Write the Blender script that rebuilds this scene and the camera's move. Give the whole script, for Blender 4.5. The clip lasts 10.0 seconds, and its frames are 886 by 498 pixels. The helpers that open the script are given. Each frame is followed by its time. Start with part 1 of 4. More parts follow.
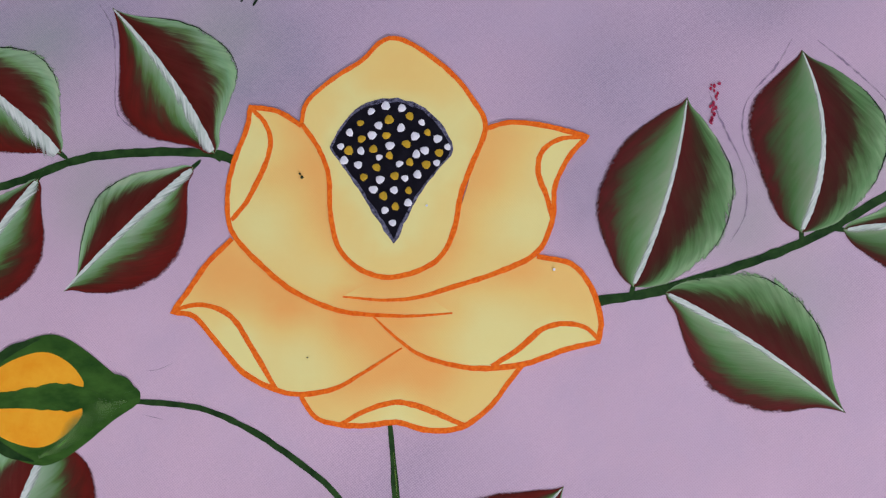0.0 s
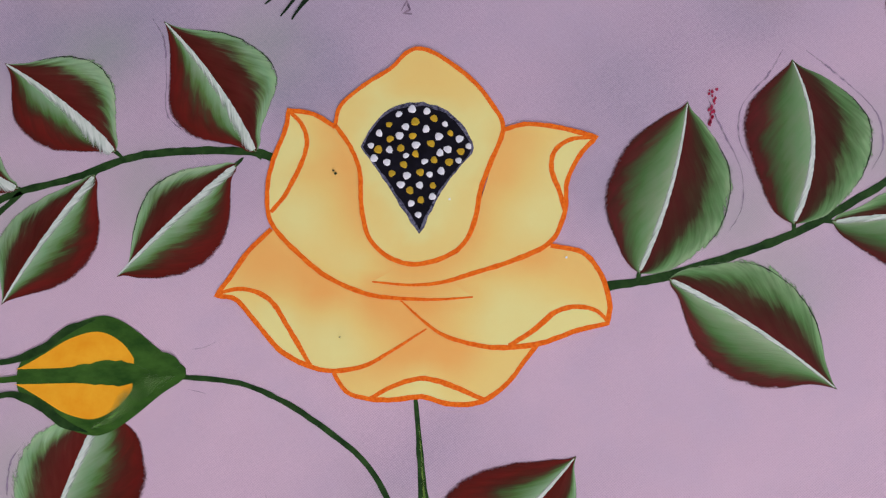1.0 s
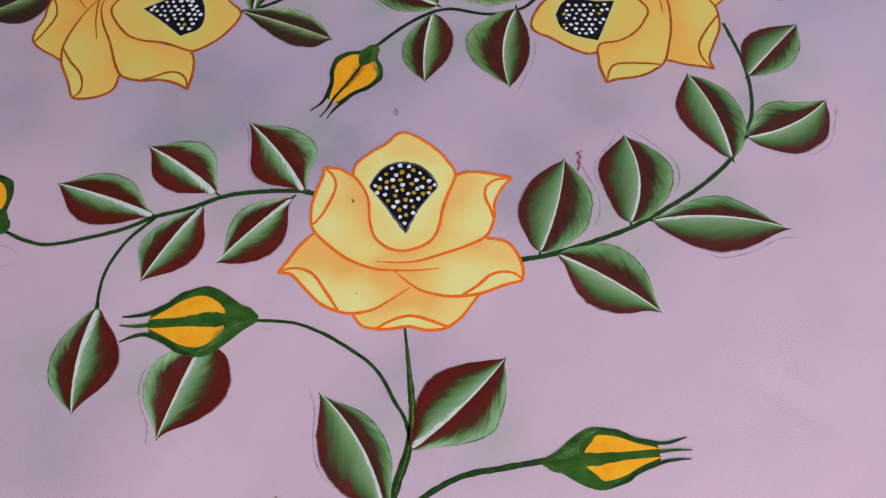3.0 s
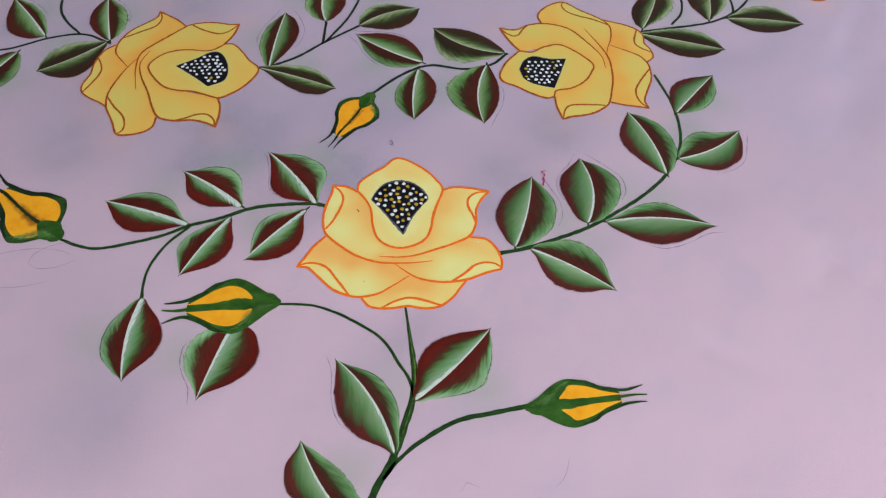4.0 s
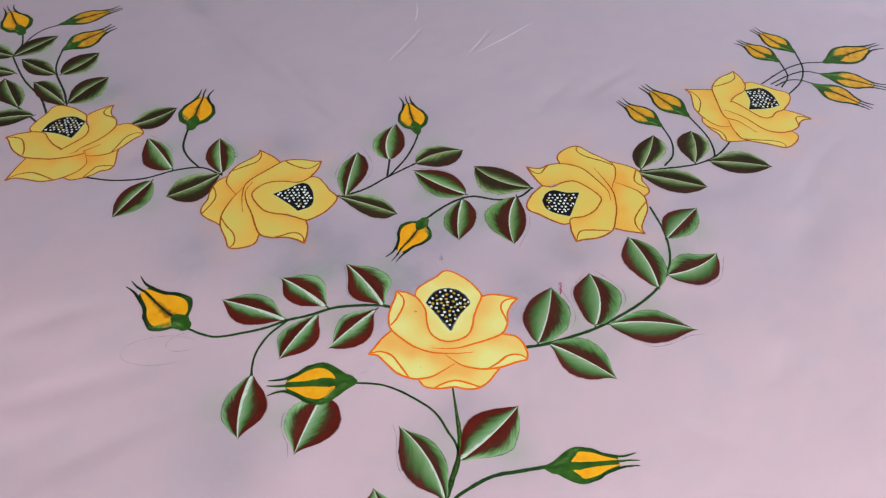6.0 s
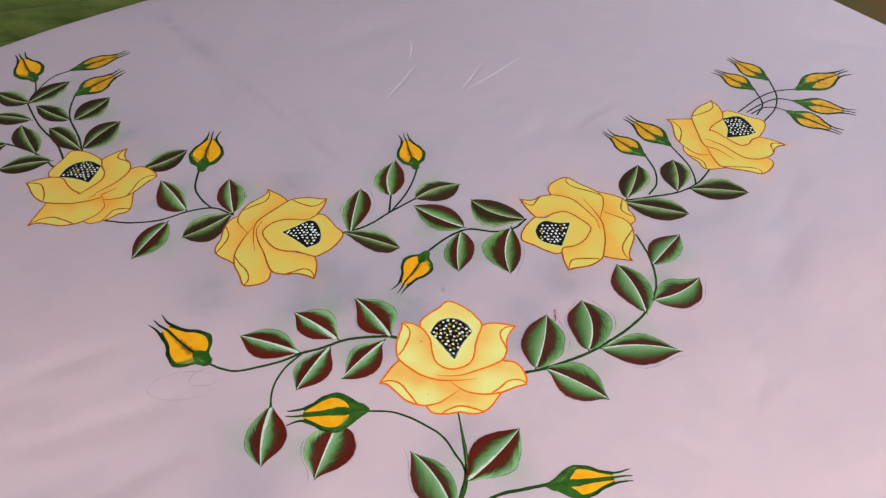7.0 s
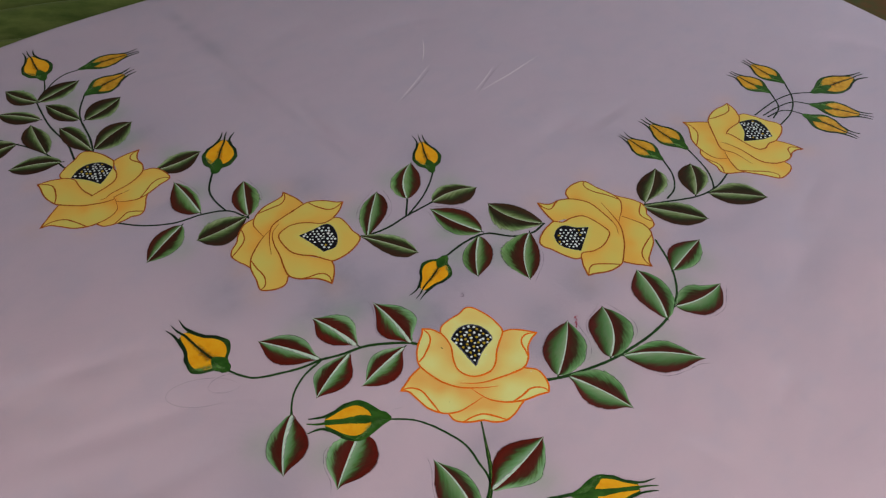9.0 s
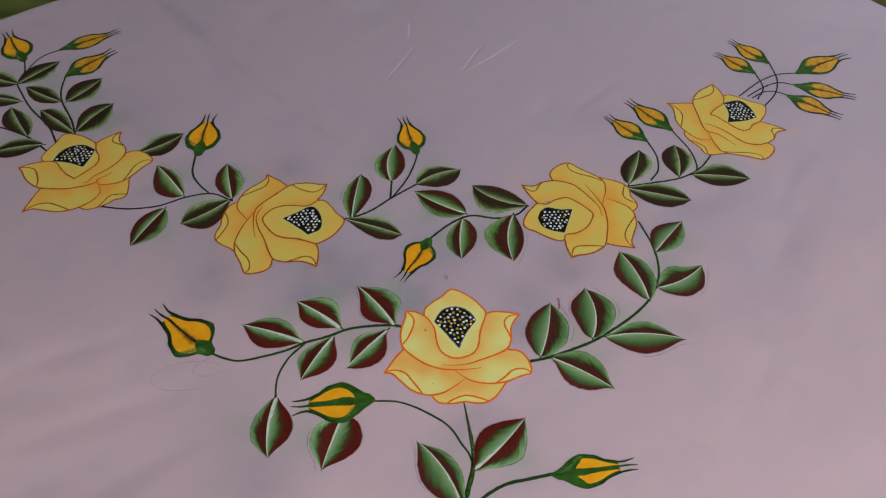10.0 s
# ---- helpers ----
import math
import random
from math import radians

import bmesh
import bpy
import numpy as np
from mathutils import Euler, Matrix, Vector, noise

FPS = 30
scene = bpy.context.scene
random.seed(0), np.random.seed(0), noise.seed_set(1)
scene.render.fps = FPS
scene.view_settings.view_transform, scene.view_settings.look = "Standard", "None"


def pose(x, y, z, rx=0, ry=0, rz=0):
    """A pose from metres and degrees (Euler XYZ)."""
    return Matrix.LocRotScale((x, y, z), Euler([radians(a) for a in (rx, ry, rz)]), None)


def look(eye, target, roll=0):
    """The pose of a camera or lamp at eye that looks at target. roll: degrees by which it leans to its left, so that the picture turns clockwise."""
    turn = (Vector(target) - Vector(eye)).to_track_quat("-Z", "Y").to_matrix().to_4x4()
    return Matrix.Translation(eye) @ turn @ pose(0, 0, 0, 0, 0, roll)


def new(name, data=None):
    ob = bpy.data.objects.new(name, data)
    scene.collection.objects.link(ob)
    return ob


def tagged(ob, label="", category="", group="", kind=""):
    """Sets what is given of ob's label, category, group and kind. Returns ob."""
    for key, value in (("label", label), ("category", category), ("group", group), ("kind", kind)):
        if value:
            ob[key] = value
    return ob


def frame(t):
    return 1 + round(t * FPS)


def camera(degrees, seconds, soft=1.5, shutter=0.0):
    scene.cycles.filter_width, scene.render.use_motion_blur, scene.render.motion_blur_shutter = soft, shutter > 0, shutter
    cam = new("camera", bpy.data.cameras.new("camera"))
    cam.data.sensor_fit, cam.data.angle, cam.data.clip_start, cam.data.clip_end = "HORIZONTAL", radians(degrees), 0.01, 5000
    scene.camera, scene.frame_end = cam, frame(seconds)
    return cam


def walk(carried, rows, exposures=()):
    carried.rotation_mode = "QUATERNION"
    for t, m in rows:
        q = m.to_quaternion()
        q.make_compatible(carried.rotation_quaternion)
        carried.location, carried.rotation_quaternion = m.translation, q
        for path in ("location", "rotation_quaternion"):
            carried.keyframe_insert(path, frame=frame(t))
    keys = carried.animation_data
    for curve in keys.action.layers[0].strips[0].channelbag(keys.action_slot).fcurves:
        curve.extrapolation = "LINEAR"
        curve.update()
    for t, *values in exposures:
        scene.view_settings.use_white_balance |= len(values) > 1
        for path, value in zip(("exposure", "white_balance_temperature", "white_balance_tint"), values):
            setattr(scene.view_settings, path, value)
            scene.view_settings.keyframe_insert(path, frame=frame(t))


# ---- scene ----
from mathutils import geometry

cam = camera(62.8, 10.0, soft=1.25)
PATH = [
    (0, (0.064, 0.06, 0.341), (-0.02, 0.34, -1.638), -14.8),
    (0.5, (0.061, 0.05, 0.357), (-0.043, 0.364, -1.615), -16.2),
    (1, (0.058, 0.035, 0.369), (-0.045, 0.394, -1.596), -13.9),
    (1.5, (0.063, 0.012, 0.397), (-0.05, 0.442, -1.553), -11.4),
    (2, (0.066, -0.044, 0.441), (-0.025, 0.545, -1.468), -6.9),
    (2.2, (0.062, -0.063, 0.464), (-0.006, 0.542, -1.441), -4.1),
    (3.3, (0.071, -0.221, 0.565), (0.055, 0.745, -1.186), -1.4),
    (3.5, (0.062, -0.253, 0.575), (0.071, 0.739, -1.161), -0.2),
    (4, (0.042, -0.32, 0.6), (0.108, 0.812, -1.048), 1.8),
    (4.5, (0.023, -0.362, 0.609), (0.091, 0.872, -0.963), 2.8),
    (5, (0.007, -0.376, 0.62), (0.027, 0.925, -0.899), 1.8),
    (5.5, (0.001, -0.395, 0.651), (0.013, 0.957, -0.823), 2.2),
    (5.7, (-0.004, -0.431, 0.703), (0.001, 0.919, -0.773), 2.2),
    (5.8, (0.002, -0.441, 0.73), (-0.01, 0.9, -0.754), 0.9),
    (6, (0.013, -0.44, 0.781), (0.018, 0.889, -0.714), 0.5),
    (6.2, (0.014, -0.451, 0.823), (0.035, 0.899, -0.652), 0.1),
    (7.3, (-0.015, -0.46, 0.861), (0.015, 0.872, -0.63), -0.6),
    (7.5, (-0.025, -0.457, 0.855), (0.056, 0.86, -0.649), 1.3),
    (8, (-0.029, -0.456, 0.853), (0.054, 0.854, -0.656), 2.0),
    (8.5, (-0.031, -0.445, 0.86), (0.029, 0.878, -0.638), 0.8),
    (9, (-0.038, -0.44, 0.864), (0.004, 0.891, -0.628), 0.3),
    (9.5, (-0.029, -0.434, 0.873), (0.018, 0.856, -0.655), -0.2),
    (10, (-0.026, -0.438, 0.87), (0.038, 0.848, -0.66), 0.9),
]
walk(cam, [(t, look(eye, target, roll)) for t, eye, target, roll in PATH], [(0, -0.48, 5950, 25), (2, -0.43, 6500, 22), (3.5, -0.37, 6100, 13), (5, -0.25, 6100, 6), (5.5, -0.22, 6250, 4), (7.5, -0.08, 6700, 0), (8, -0.10, 6700, 0), (8.5, -0.54, 6650, 1), (9, -0.79, 6600, 3), (10, -0.79, 6650, 4)])

# ---------------------------------------------------------------- light
world = bpy.data.worlds.new("sky")
scene.world = world
world.use_nodes = True
wn = world.node_tree.nodes
sky = wn.new("ShaderNodeTexSky")
sky.sky_type, sky.sun_disc = "NISHITA", False
sky.sun_elevation, sky.sun_rotation = radians(40), radians(200)
wn["Background"].inputs["Strength"].default_value = 0.12
world.node_tree.links.new(sky.outputs["Color"], wn["Background"].inputs["Color"])

FLOOR, CEIL = -0.50, 2.10
WEST, EAST, SOUTH, NORTH = -2.6, 2.4, -2.2, 3.2


def area_lamp(name, m, w, h, watts, colour):
    data = bpy.data.lights.new(name, "AREA")
    data.shape, data.size, data.size_y, data.energy, data.color = "RECTANGLE", w, h, watts, colour
    ob = new(name, data)
    ob.matrix_world = m
    return ob


# daylight that comes in by the window behind the camera
area_lamp("window_daylight", look((0.85, SOUTH - 0.02, 1.25), (0.3, 0.30, 0.0)), 2.3, 1.15, 96, (1.0, 0.955, 0.935))
# cool fill light added for the cloth's far right; unseen, on the east side
area_lamp("side_fill_light", look((EAST + 0.02, 1.7, 1.25), (0.6, 1.2, 0.0)), 1.3, 1.1, 36, (0.82, 0.91, 1.0))


# ---------------------------------------------------------------- materials
def material(name, rough=0.6):
    m = bpy.data.materials.new(name)
    m.use_nodes = True
    m.node_tree.nodes["Principled BSDF"].inputs["Roughness"].default_value = rough
    m.node_tree.nodes["Principled BSDF"].inputs["Specular IOR Level"].default_value = 0.10
    return m, m.node_tree, m.node_tree.nodes["Principled BSDF"]


def node(nt, kind, **values):
    n = nt.nodes.new(kind)
    for k, v in values.items():
        n.inputs[k].default_value = v
    return n


def attr(nt, name):
    n = nt.nodes.new("ShaderNodeAttribute")
    n.attribute_name = name
    return n.outputs["Fac"]


def sums(nt, op, a, b, clamp=False):
    n = nt.nodes.new("ShaderNodeMath")
    n.operation, n.use_clamp = op, clamp
    for i, v in enumerate((a, b)):
        if isinstance(v, (int, float)):
            n.inputs[i].default_value = v
        else:
            nt.links.new(v, n.inputs[i])
    return n.outputs[0]


def mixed(nt, fac, a, b, blend="MIX"):
    n = nt.nodes.new("ShaderNodeMix")
    n.data_type, n.blend_type = "RGBA", blend
    for i, v in ((0, fac), (6, a), (7, b)):
        if isinstance(v, (int, float)):
            n.inputs[i].default_value = v
        elif isinstance(v, tuple):
            n.inputs[i].default_value = (*v, 1)
        else:
            nt.links.new(v, n.inputs[i])
    return n.outputs[2]


def ramp(nt, fac, stops):
    n = nt.nodes.new("ShaderNodeValToRGB")
    els = n.color_ramp.elements
    while len(els) < len(stops):
        els.new(0.5)
    for e, (p, c) in zip(els, stops):
        e.position, e.color = p, (*c, 1)
    nt.links.new(fac, n.inputs[0])
    return n.outputs[0]


def grain(nt, scale, stretch=(1, 1, 1), detail=3.0, rough=0.55, turn=0.0):
    tc = nt.nodes.new("ShaderNodeTexCoord")
    mp = nt.nodes.new("ShaderNodeMapping")
    mp.vector_type = "TEXTURE"
    mp.inputs["Scale"].default_value = [1.0 / s for s in stretch]
    mp.inputs["Rotation"].default_value = (0, 0, radians(turn))
    nt.links.new(tc.outputs["Object"], mp.inputs[0])
    n = node(nt, "ShaderNodeTexNoise", Scale=scale, Detail=detail, Roughness=rough)
    nt.links.new(mp.outputs[0], n.inputs["Vector"])
    return n.outputs["Fac"]


def bump(nt, bsdf, height, strength, distance):
    b = node(nt, "ShaderNodeBump", Strength=strength, Distance=distance)
    nt.links.new(height, b.inputs["Height"])
    nt.links.new(b.outputs[0], bsdf.inputs["Normal"])


def weave(nt):
    """Crossed threads of plain cotton, about a millimetre apart and a little uneven."""
    tc = nt.nodes.new("ShaderNodeTexCoord")
    mp = nt.nodes.new("ShaderNodeMapping")
    mp.inputs["Rotation"].default_value = (0, 0, radians(4))
    nt.links.new(tc.outputs["Object"], mp.inputs[0])
    xyz = nt.nodes.new("ShaderNodeSeparateXYZ")
    nt.links.new(mp.outputs[0], xyz.inputs[0])
    drift = sums(nt, "MULTIPLY", grain(nt, 45.0, (1, 1, 1), 2.0), 9.0)
    warp_way = sums(nt, "SINE", sums(nt, "ADD", sums(nt, "MULTIPLY", xyz.outputs[0], math.tau / 0.0014), drift), 0.0)
    weft_way = sums(nt, "SINE", sums(nt, "SUBTRACT", sums(nt, "MULTIPLY", xyz.outputs[1], math.tau / 0.0013), drift), 0.0)
    over_under = sums(nt, "MULTIPLY", sums(nt, "MULTIPLY", warp_way, weft_way), 0.25)
    slubs = sums(nt, "ADD", grain(nt, 1.0, (500, 2200, 1), 1.0, 0.5, 3), grain(nt, 1.0, (2200, 500, 1), 1.0, 0.5, 3))
    return sums(nt, "ADD", sums(nt, "MULTIPLY", slubs, 0.5), over_under)


def cloth_material():
    m, nt, bsdf = material("lilac_cotton", 0.85)
    big = grain(nt, 2.6, (1, 1.8, 1), 3.0, 0.55, 30)
    # paler, pinker stops paint in the brighter light at the near side
    light_drop = sums(nt, "ADD", sums(nt, "MULTIPLY", attr(nt, "light_drop"), 0.55), sums(nt, "MULTIPLY", big, 0.75), True)
    col = ramp(nt, light_drop, [(0.25, (0.690, 0.520, 0.610)), (0.58, (0.595, 0.460, 0.555)), (0.85, (0.530, 0.435, 0.545))])
    threads = weave(nt)
    patchy = grain(nt, 14.0, (1, 1.7, 1), 5.0, 0.60, 35)
    streaks = grain(nt, 26.0, (1, 4.0, 1), 4.0, 0.6, 128)
    cloudy = grain(nt, 7.0, (1, 2.0, 1), 4.0, 0.6, 130)
    col = mixed(nt, 1.0, col, ramp(nt, sums(nt, "MULTIPLY", sums(nt, "ADD", patchy, cloudy), 0.5), [(0.38, (0.935, 0.965, 0.985)), (0.50, (1.0, 1.0, 1.0)), (0.62, (1.035, 1.015, 1.02))]), "MULTIPLY")
    stain_shade = sums(nt, "MULTIPLY", attr(nt, "stain_shade"), sums(nt, "ADD", sums(nt, "ADD", sums(nt, "MULTIPLY", patchy, 2.0), sums(nt, "MULTIPLY", streaks, 0.5)), -0.25), True)
    col = mixed(nt, stain_shade, col, (0.29, 0.30, 0.38))
    # the threads show most where thin grey paint caught on them
    caught = sums(nt, "ADD", sums(nt, "ADD", sums(nt, "MULTIPLY", stain_shade, 1.6), sums(nt, "MULTIPLY", sums(nt, "SUBTRACT", cloudy, 0.40), 1.6)), 0.28, True)
    col = mixed(nt, caught, col, mixed(nt, 1.0, col, ramp(nt, threads, [(0.30, (0.74, 0.74, 0.78)), (0.66, (1.08, 1.08, 1.08))]), "MULTIPLY"))
    tint = sums(nt, "MULTIPLY", attr(nt, "halo"), patchy, True)
    col = mixed(nt, tint, col, (0.28, 0.38, 0.29))
    col = mixed(nt, sums(nt, "MULTIPLY", attr(nt, "blush"), patchy, True), col, (0.80, 0.42, 0.22))
    nt.links.new(col, bsdf.inputs["Base Color"])
    bsdf.inputs["Sheen Weight"].default_value = 0.08
    folds = grain(nt, 5.0, (1, 2.2, 1), 2.0, 0.45, 38)
    folds = sums(nt, "MULTIPLY", folds, sums(nt, "POWER", grain(nt, 1.7, (1, 1, 1), 2.0), 2.0))
    h = sums(nt, "ADD", sums(nt, "MULTIPLY", folds, 26.0), sums(nt, "MULTIPLY", threads, 0.8))
    bump(nt, bsdf, h, 0.5, 0.0006)
    return m


def leaf_material(name, stops, shift, feather):
    """Brushed acrylic: the colours change from the midrib to the edge, with ragged strokes; feather: how far the strokes run out over the cloth."""
    m, nt, bsdf = material(name, 0.6)
    bsdf.inputs["Specular IOR Level"].default_value = 0.04
    info = nt.nodes.new("ShaderNodeObjectInfo").outputs["Random"]
    along, across = attr(nt, "along"), attr(nt, "across")

    def field(u, v, seed, detail):
        comb = nt.nodes.new("ShaderNodeCombineXYZ")
        for i, w in enumerate((u, v, sums(nt, "MULTIPLY", info, seed))):
            nt.links.new(w, comb.inputs[i])
        n = node(nt, "ShaderNodeTexNoise", Scale=1.0, Detail=detail, Roughness=0.6)
        nt.links.new(comb.outputs[0], n.inputs["Vector"])
        return sums(nt, "SUBTRACT", n.outputs["Fac"], 0.5)

    slant = sums(nt, "ADD", sums(nt, "MULTIPLY", across, 7.0), sums(nt, "MULTIPLY", along, 14.0))
    strokes = field(sums(nt, "SUBTRACT", sums(nt, "MULTIPLY", along, 2.5), sums(nt, "MULTIPLY", across, 1.2)), slant, 50.0, 3.0)
    bristles = field(sums(nt, "MULTIPLY", across, 2.0), sums(nt, "MULTIPLY", slant, 3.2), 23.0, 2.0)
    blot = field(sums(nt, "MULTIPLY", along, 3.0), sums(nt, "MULTIPLY", across, 1.2), 31.0, 2.0)
    fac = sums(nt, "ADD", across, sums(nt, "MULTIPLY", strokes, 0.38))
    fac = sums(nt, "ADD", fac, sums(nt, "MULTIPLY", bristles, 0.11))
    fac = sums(nt, "ADD", fac, sums(nt, "MULTIPLY", blot, 0.40))
    fac = sums(nt, "ADD", fac, sums(nt, "MULTIPLY", sums(nt, "SUBTRACT", along, 0.5), shift), True)
    col = ramp(nt, fac, stops)
    tone = sums(nt, "ADD", sums(nt, "MULTIPLY", strokes, 0.5), sums(nt, "ADD", sums(nt, "MULTIPLY", info, 0.25), 0.83))
    tone = sums(nt, "ADD", tone, sums(nt, "ADD", sums(nt, "MULTIPLY", blot, 0.55), sums(nt, "MULTIPLY", bristles, 0.16)))
    shade = nt.nodes.new("ShaderNodeCombineColor")
    for i in range(3):
        nt.links.new(tone, shade.inputs[i])
    col = mixed(nt, 1.0, col, shade.outputs[0], "MULTIPLY")
    # the two colours were worked wet: red turns to brown and green to sage in patches
    worked = field(sums(nt, "MULTIPLY", along, 4.5), sums(nt, "MULTIPLY", across, 2.5), 11.0, 3.0)
    worked = sums(nt, "ADD", sums(nt, "MULTIPLY", worked, 3.2), 0.45, True)
    col = mixed(nt, worked, col, mixed(nt, 1.0, col, (0.80, 1.03, 0.86), "MULTIPLY"))
    nt.links.new(col, bsdf.inputs["Base Color"])
    bump(nt, bsdf, sums(nt, "ADD", strokes, sums(nt, "MULTIPLY", bristles, 0.6)), 0.35, 0.0006)
    # the paint thins out to bare threads at the rim
    fray = sums(nt, "MULTIPLY", sums(nt, "ADD", info, 0.35), feather)
    reach = sums(nt, "ADD", sums(nt, "MULTIPLY", sums(nt, "ADD", sums(nt, "ADD", sums(nt, "MULTIPLY", strokes, 0.7), sums(nt, "MULTIPLY", bristles, 0.35)), 0.12), fray), 1.0)
    thick = sums(nt, "SUBTRACT", 17.0, sums(nt, "MULTIPLY", fray, 12.0))
    threads = sums(nt, "MULTIPLY", sums(nt, "SUBTRACT", grain(nt, 700.0, (1, 1, 1), 2.0, 0.7), 0.42), 1.6)
    nt.links.new(sums(nt, "ADD", sums(nt, "MULTIPLY", sums(nt, "SUBTRACT", reach, across), thick), threads, True), bsdf.inputs["Alpha"])
    return m


PALE, GREEN = (0.245, 0.395, 0.225), (0.100, 0.190, 0.056)
LIME, OLIVE = (0.270, 0.325, 0.165), (0.115, 0.155, 0.055)
LEAF = {
    "crimson": (
        leaf_material("leaf_crimson_edge", [(0.0, (0.38, 0.52, 0.35)), (0.16, PALE), (0.36, GREEN), (0.47, (0.080, 0.055, 0.025)), (0.60, (0.105, 0.020, 0.013)), (0.84, (0.145, 0.014, 0.010)), (1.0, (0.100, 0.014, 0.012))], 0.12, 0.10),
        leaf_material("leaf_crimson_rib", [(0.0, (0.115, 0.014, 0.010)), (0.34, (0.105, 0.018, 0.013)), (0.52, (0.085, 0.026, 0.016)), (0.60, (0.085, 0.085, 0.040)), (0.70, (0.14, 0.245, 0.09)), (0.86, PALE), (1.0, (0.31, 0.45, 0.26))], -0.1, 0.32)),
    "brown": (
        leaf_material("leaf_brown_edge", [(0.0, (0.33, 0.43, 0.25)), (0.18, (0.215, 0.325, 0.145)), (0.38, (0.092, 0.170, 0.050)), (0.52, (0.066, 0.060, 0.025)), (0.65, (0.080, 0.023, 0.015)), (0.88, (0.100, 0.017, 0.012)), (1.0, (0.075, 0.016, 0.012))], 0.1, 0.12),
        leaf_material("leaf_brown_rib", [(0.0, (0.090, 0.018, 0.013)), (0.38, (0.066, 0.020, 0.013)), (0.52, (0.056, 0.034, 0.016)), (0.66, (0.100, 0.180, 0.058)), (0.86, (0.175, 0.285, 0.115)), (1.0, (0.26, 0.375, 0.185))], -0.1, 0.50)),
    "russet": (
        leaf_material("leaf_russet_edge", [(0.0, (0.34, 0.45, 0.28)), (0.18, (0.205, 0.325, 0.165)), (0.46, (0.088, 0.175, 0.060)), (0.62, (0.075, 0.085, 0.036)), (0.76, (0.095, 0.026, 0.020)), (0.92, (0.120, 0.018, 0.018)), (1.0, (0.085, 0.020, 0.016))], 0.1, 0.16),
        leaf_material("leaf_russet_rib", [(0.0, (0.105, 0.018, 0.016)), (0.30, (0.072, 0.022, 0.015)), (0.46, (0.060, 0.040, 0.020)), (0.64, (0.092, 0.180, 0.064)), (0.86, (0.165, 0.290, 0.130)), (1.0, (0.25, 0.385, 0.20))], -0.1, 0.40)),
    "dark": (
        leaf_material("leaf_dark_edge", [(0.0, (0.33, 0.38, 0.22)), (0.10, LIME), (0.24, OLIVE), (0.40, (0.052, 0.058, 0.026)), (0.54, (0.040, 0.027, 0.017)), (0.84, (0.058, 0.021, 0.014)), (1.0, (0.050, 0.026, 0.016))], 0.1, 0.15),
        leaf_material("leaf_dark_rib", [(0.0, (0.050, 0.022, 0.014)), (0.44, (0.034, 0.024, 0.014)), (0.60, (0.048, 0.055, 0.025)), (0.74, OLIVE), (0.90, LIME), (1.0, (0.32, 0.38, 0.22))], -0.1, 0.60)),
}


def rib_material(name, a, b):
    """Pale paint laid along the midrib and dragged out to one side."""
    m, nt, bsdf = material(name, 0.5)
    info = nt.nodes.new("ShaderNodeObjectInfo").outputs["Random"]
    along, side = attr(nt, "along"), attr(nt, "across")
    comb = nt.nodes.new("ShaderNodeCombineXYZ")
    nt.links.new(sums(nt, "ADD", sums(nt, "MULTIPLY", along, 38.0), sums(nt, "MULTIPLY", side, 5.0)), comb.inputs[0])
    nt.links.new(side, comb.inputs[1])
    nt.links.new(sums(nt, "MULTIPLY", info, 37.0), comb.inputs[2])
    n = node(nt, "ShaderNodeTexNoise", Scale=1.0, Detail=3.0, Roughness=0.6)
    nt.links.new(comb.outputs[0], n.inputs["Vector"])
    nt.links.new(ramp(nt, n.outputs["Fac"], [(0.3, a), (0.65, b)]), bsdf.inputs["Base Color"])
    bump(nt, bsdf, n.outputs["Fac"], 0.4, 0.0005)
    ragged = sums(nt, "MULTIPLY", sums(nt, "SUBTRACT", n.outputs["Fac"], 0.62), 2.0)
    nt.links.new(sums(nt, "ADD", sums(nt, "MULTIPLY", sums(nt, "SUBTRACT", 1.0, side), 2.0), ragged, True), bsdf.inputs["Alpha"])
    return m


def faint_material(name, colour, cover, scale):
    """Broken, rubbed lines through which the cloth shows."""
    m, nt, bsdf = material(name, 0.85)
    bsdf.inputs["Base Color"].default_value = (*colour, 1)
    g = grain(nt, scale, (1, 1, 1), 3.0, 0.7)
    edge = sums(nt, "ABSOLUTE", attr(nt, "across"), 0.0)
    soft = sums(nt, "MULTIPLY", sums(nt, "SUBTRACT", 1.0, edge), 1.5)
    nt.links.new(sums(nt, "MULTIPLY", sums(nt, "MULTIPLY", sums(nt, "SUBTRACT", g, 0.30), cover, True), soft, True), bsdf.inputs["Alpha"])
    return m


def paint(name, a, b, scale=60.0, rough=0.45, stretch=(1, 1, 1), relief=0.3, spread=(0.35, 0.65)):
    m, nt, bsdf = material(name, rough)
    g = grain(nt, scale, stretch, 4.0, 0.65)
    nt.links.new(ramp(nt, g, [(spread[0], a), (spread[1], b)]), bsdf.inputs["Base Color"])
    bump(nt, bsdf, grain(nt, 900.0), relief, 0.0004)
    return m


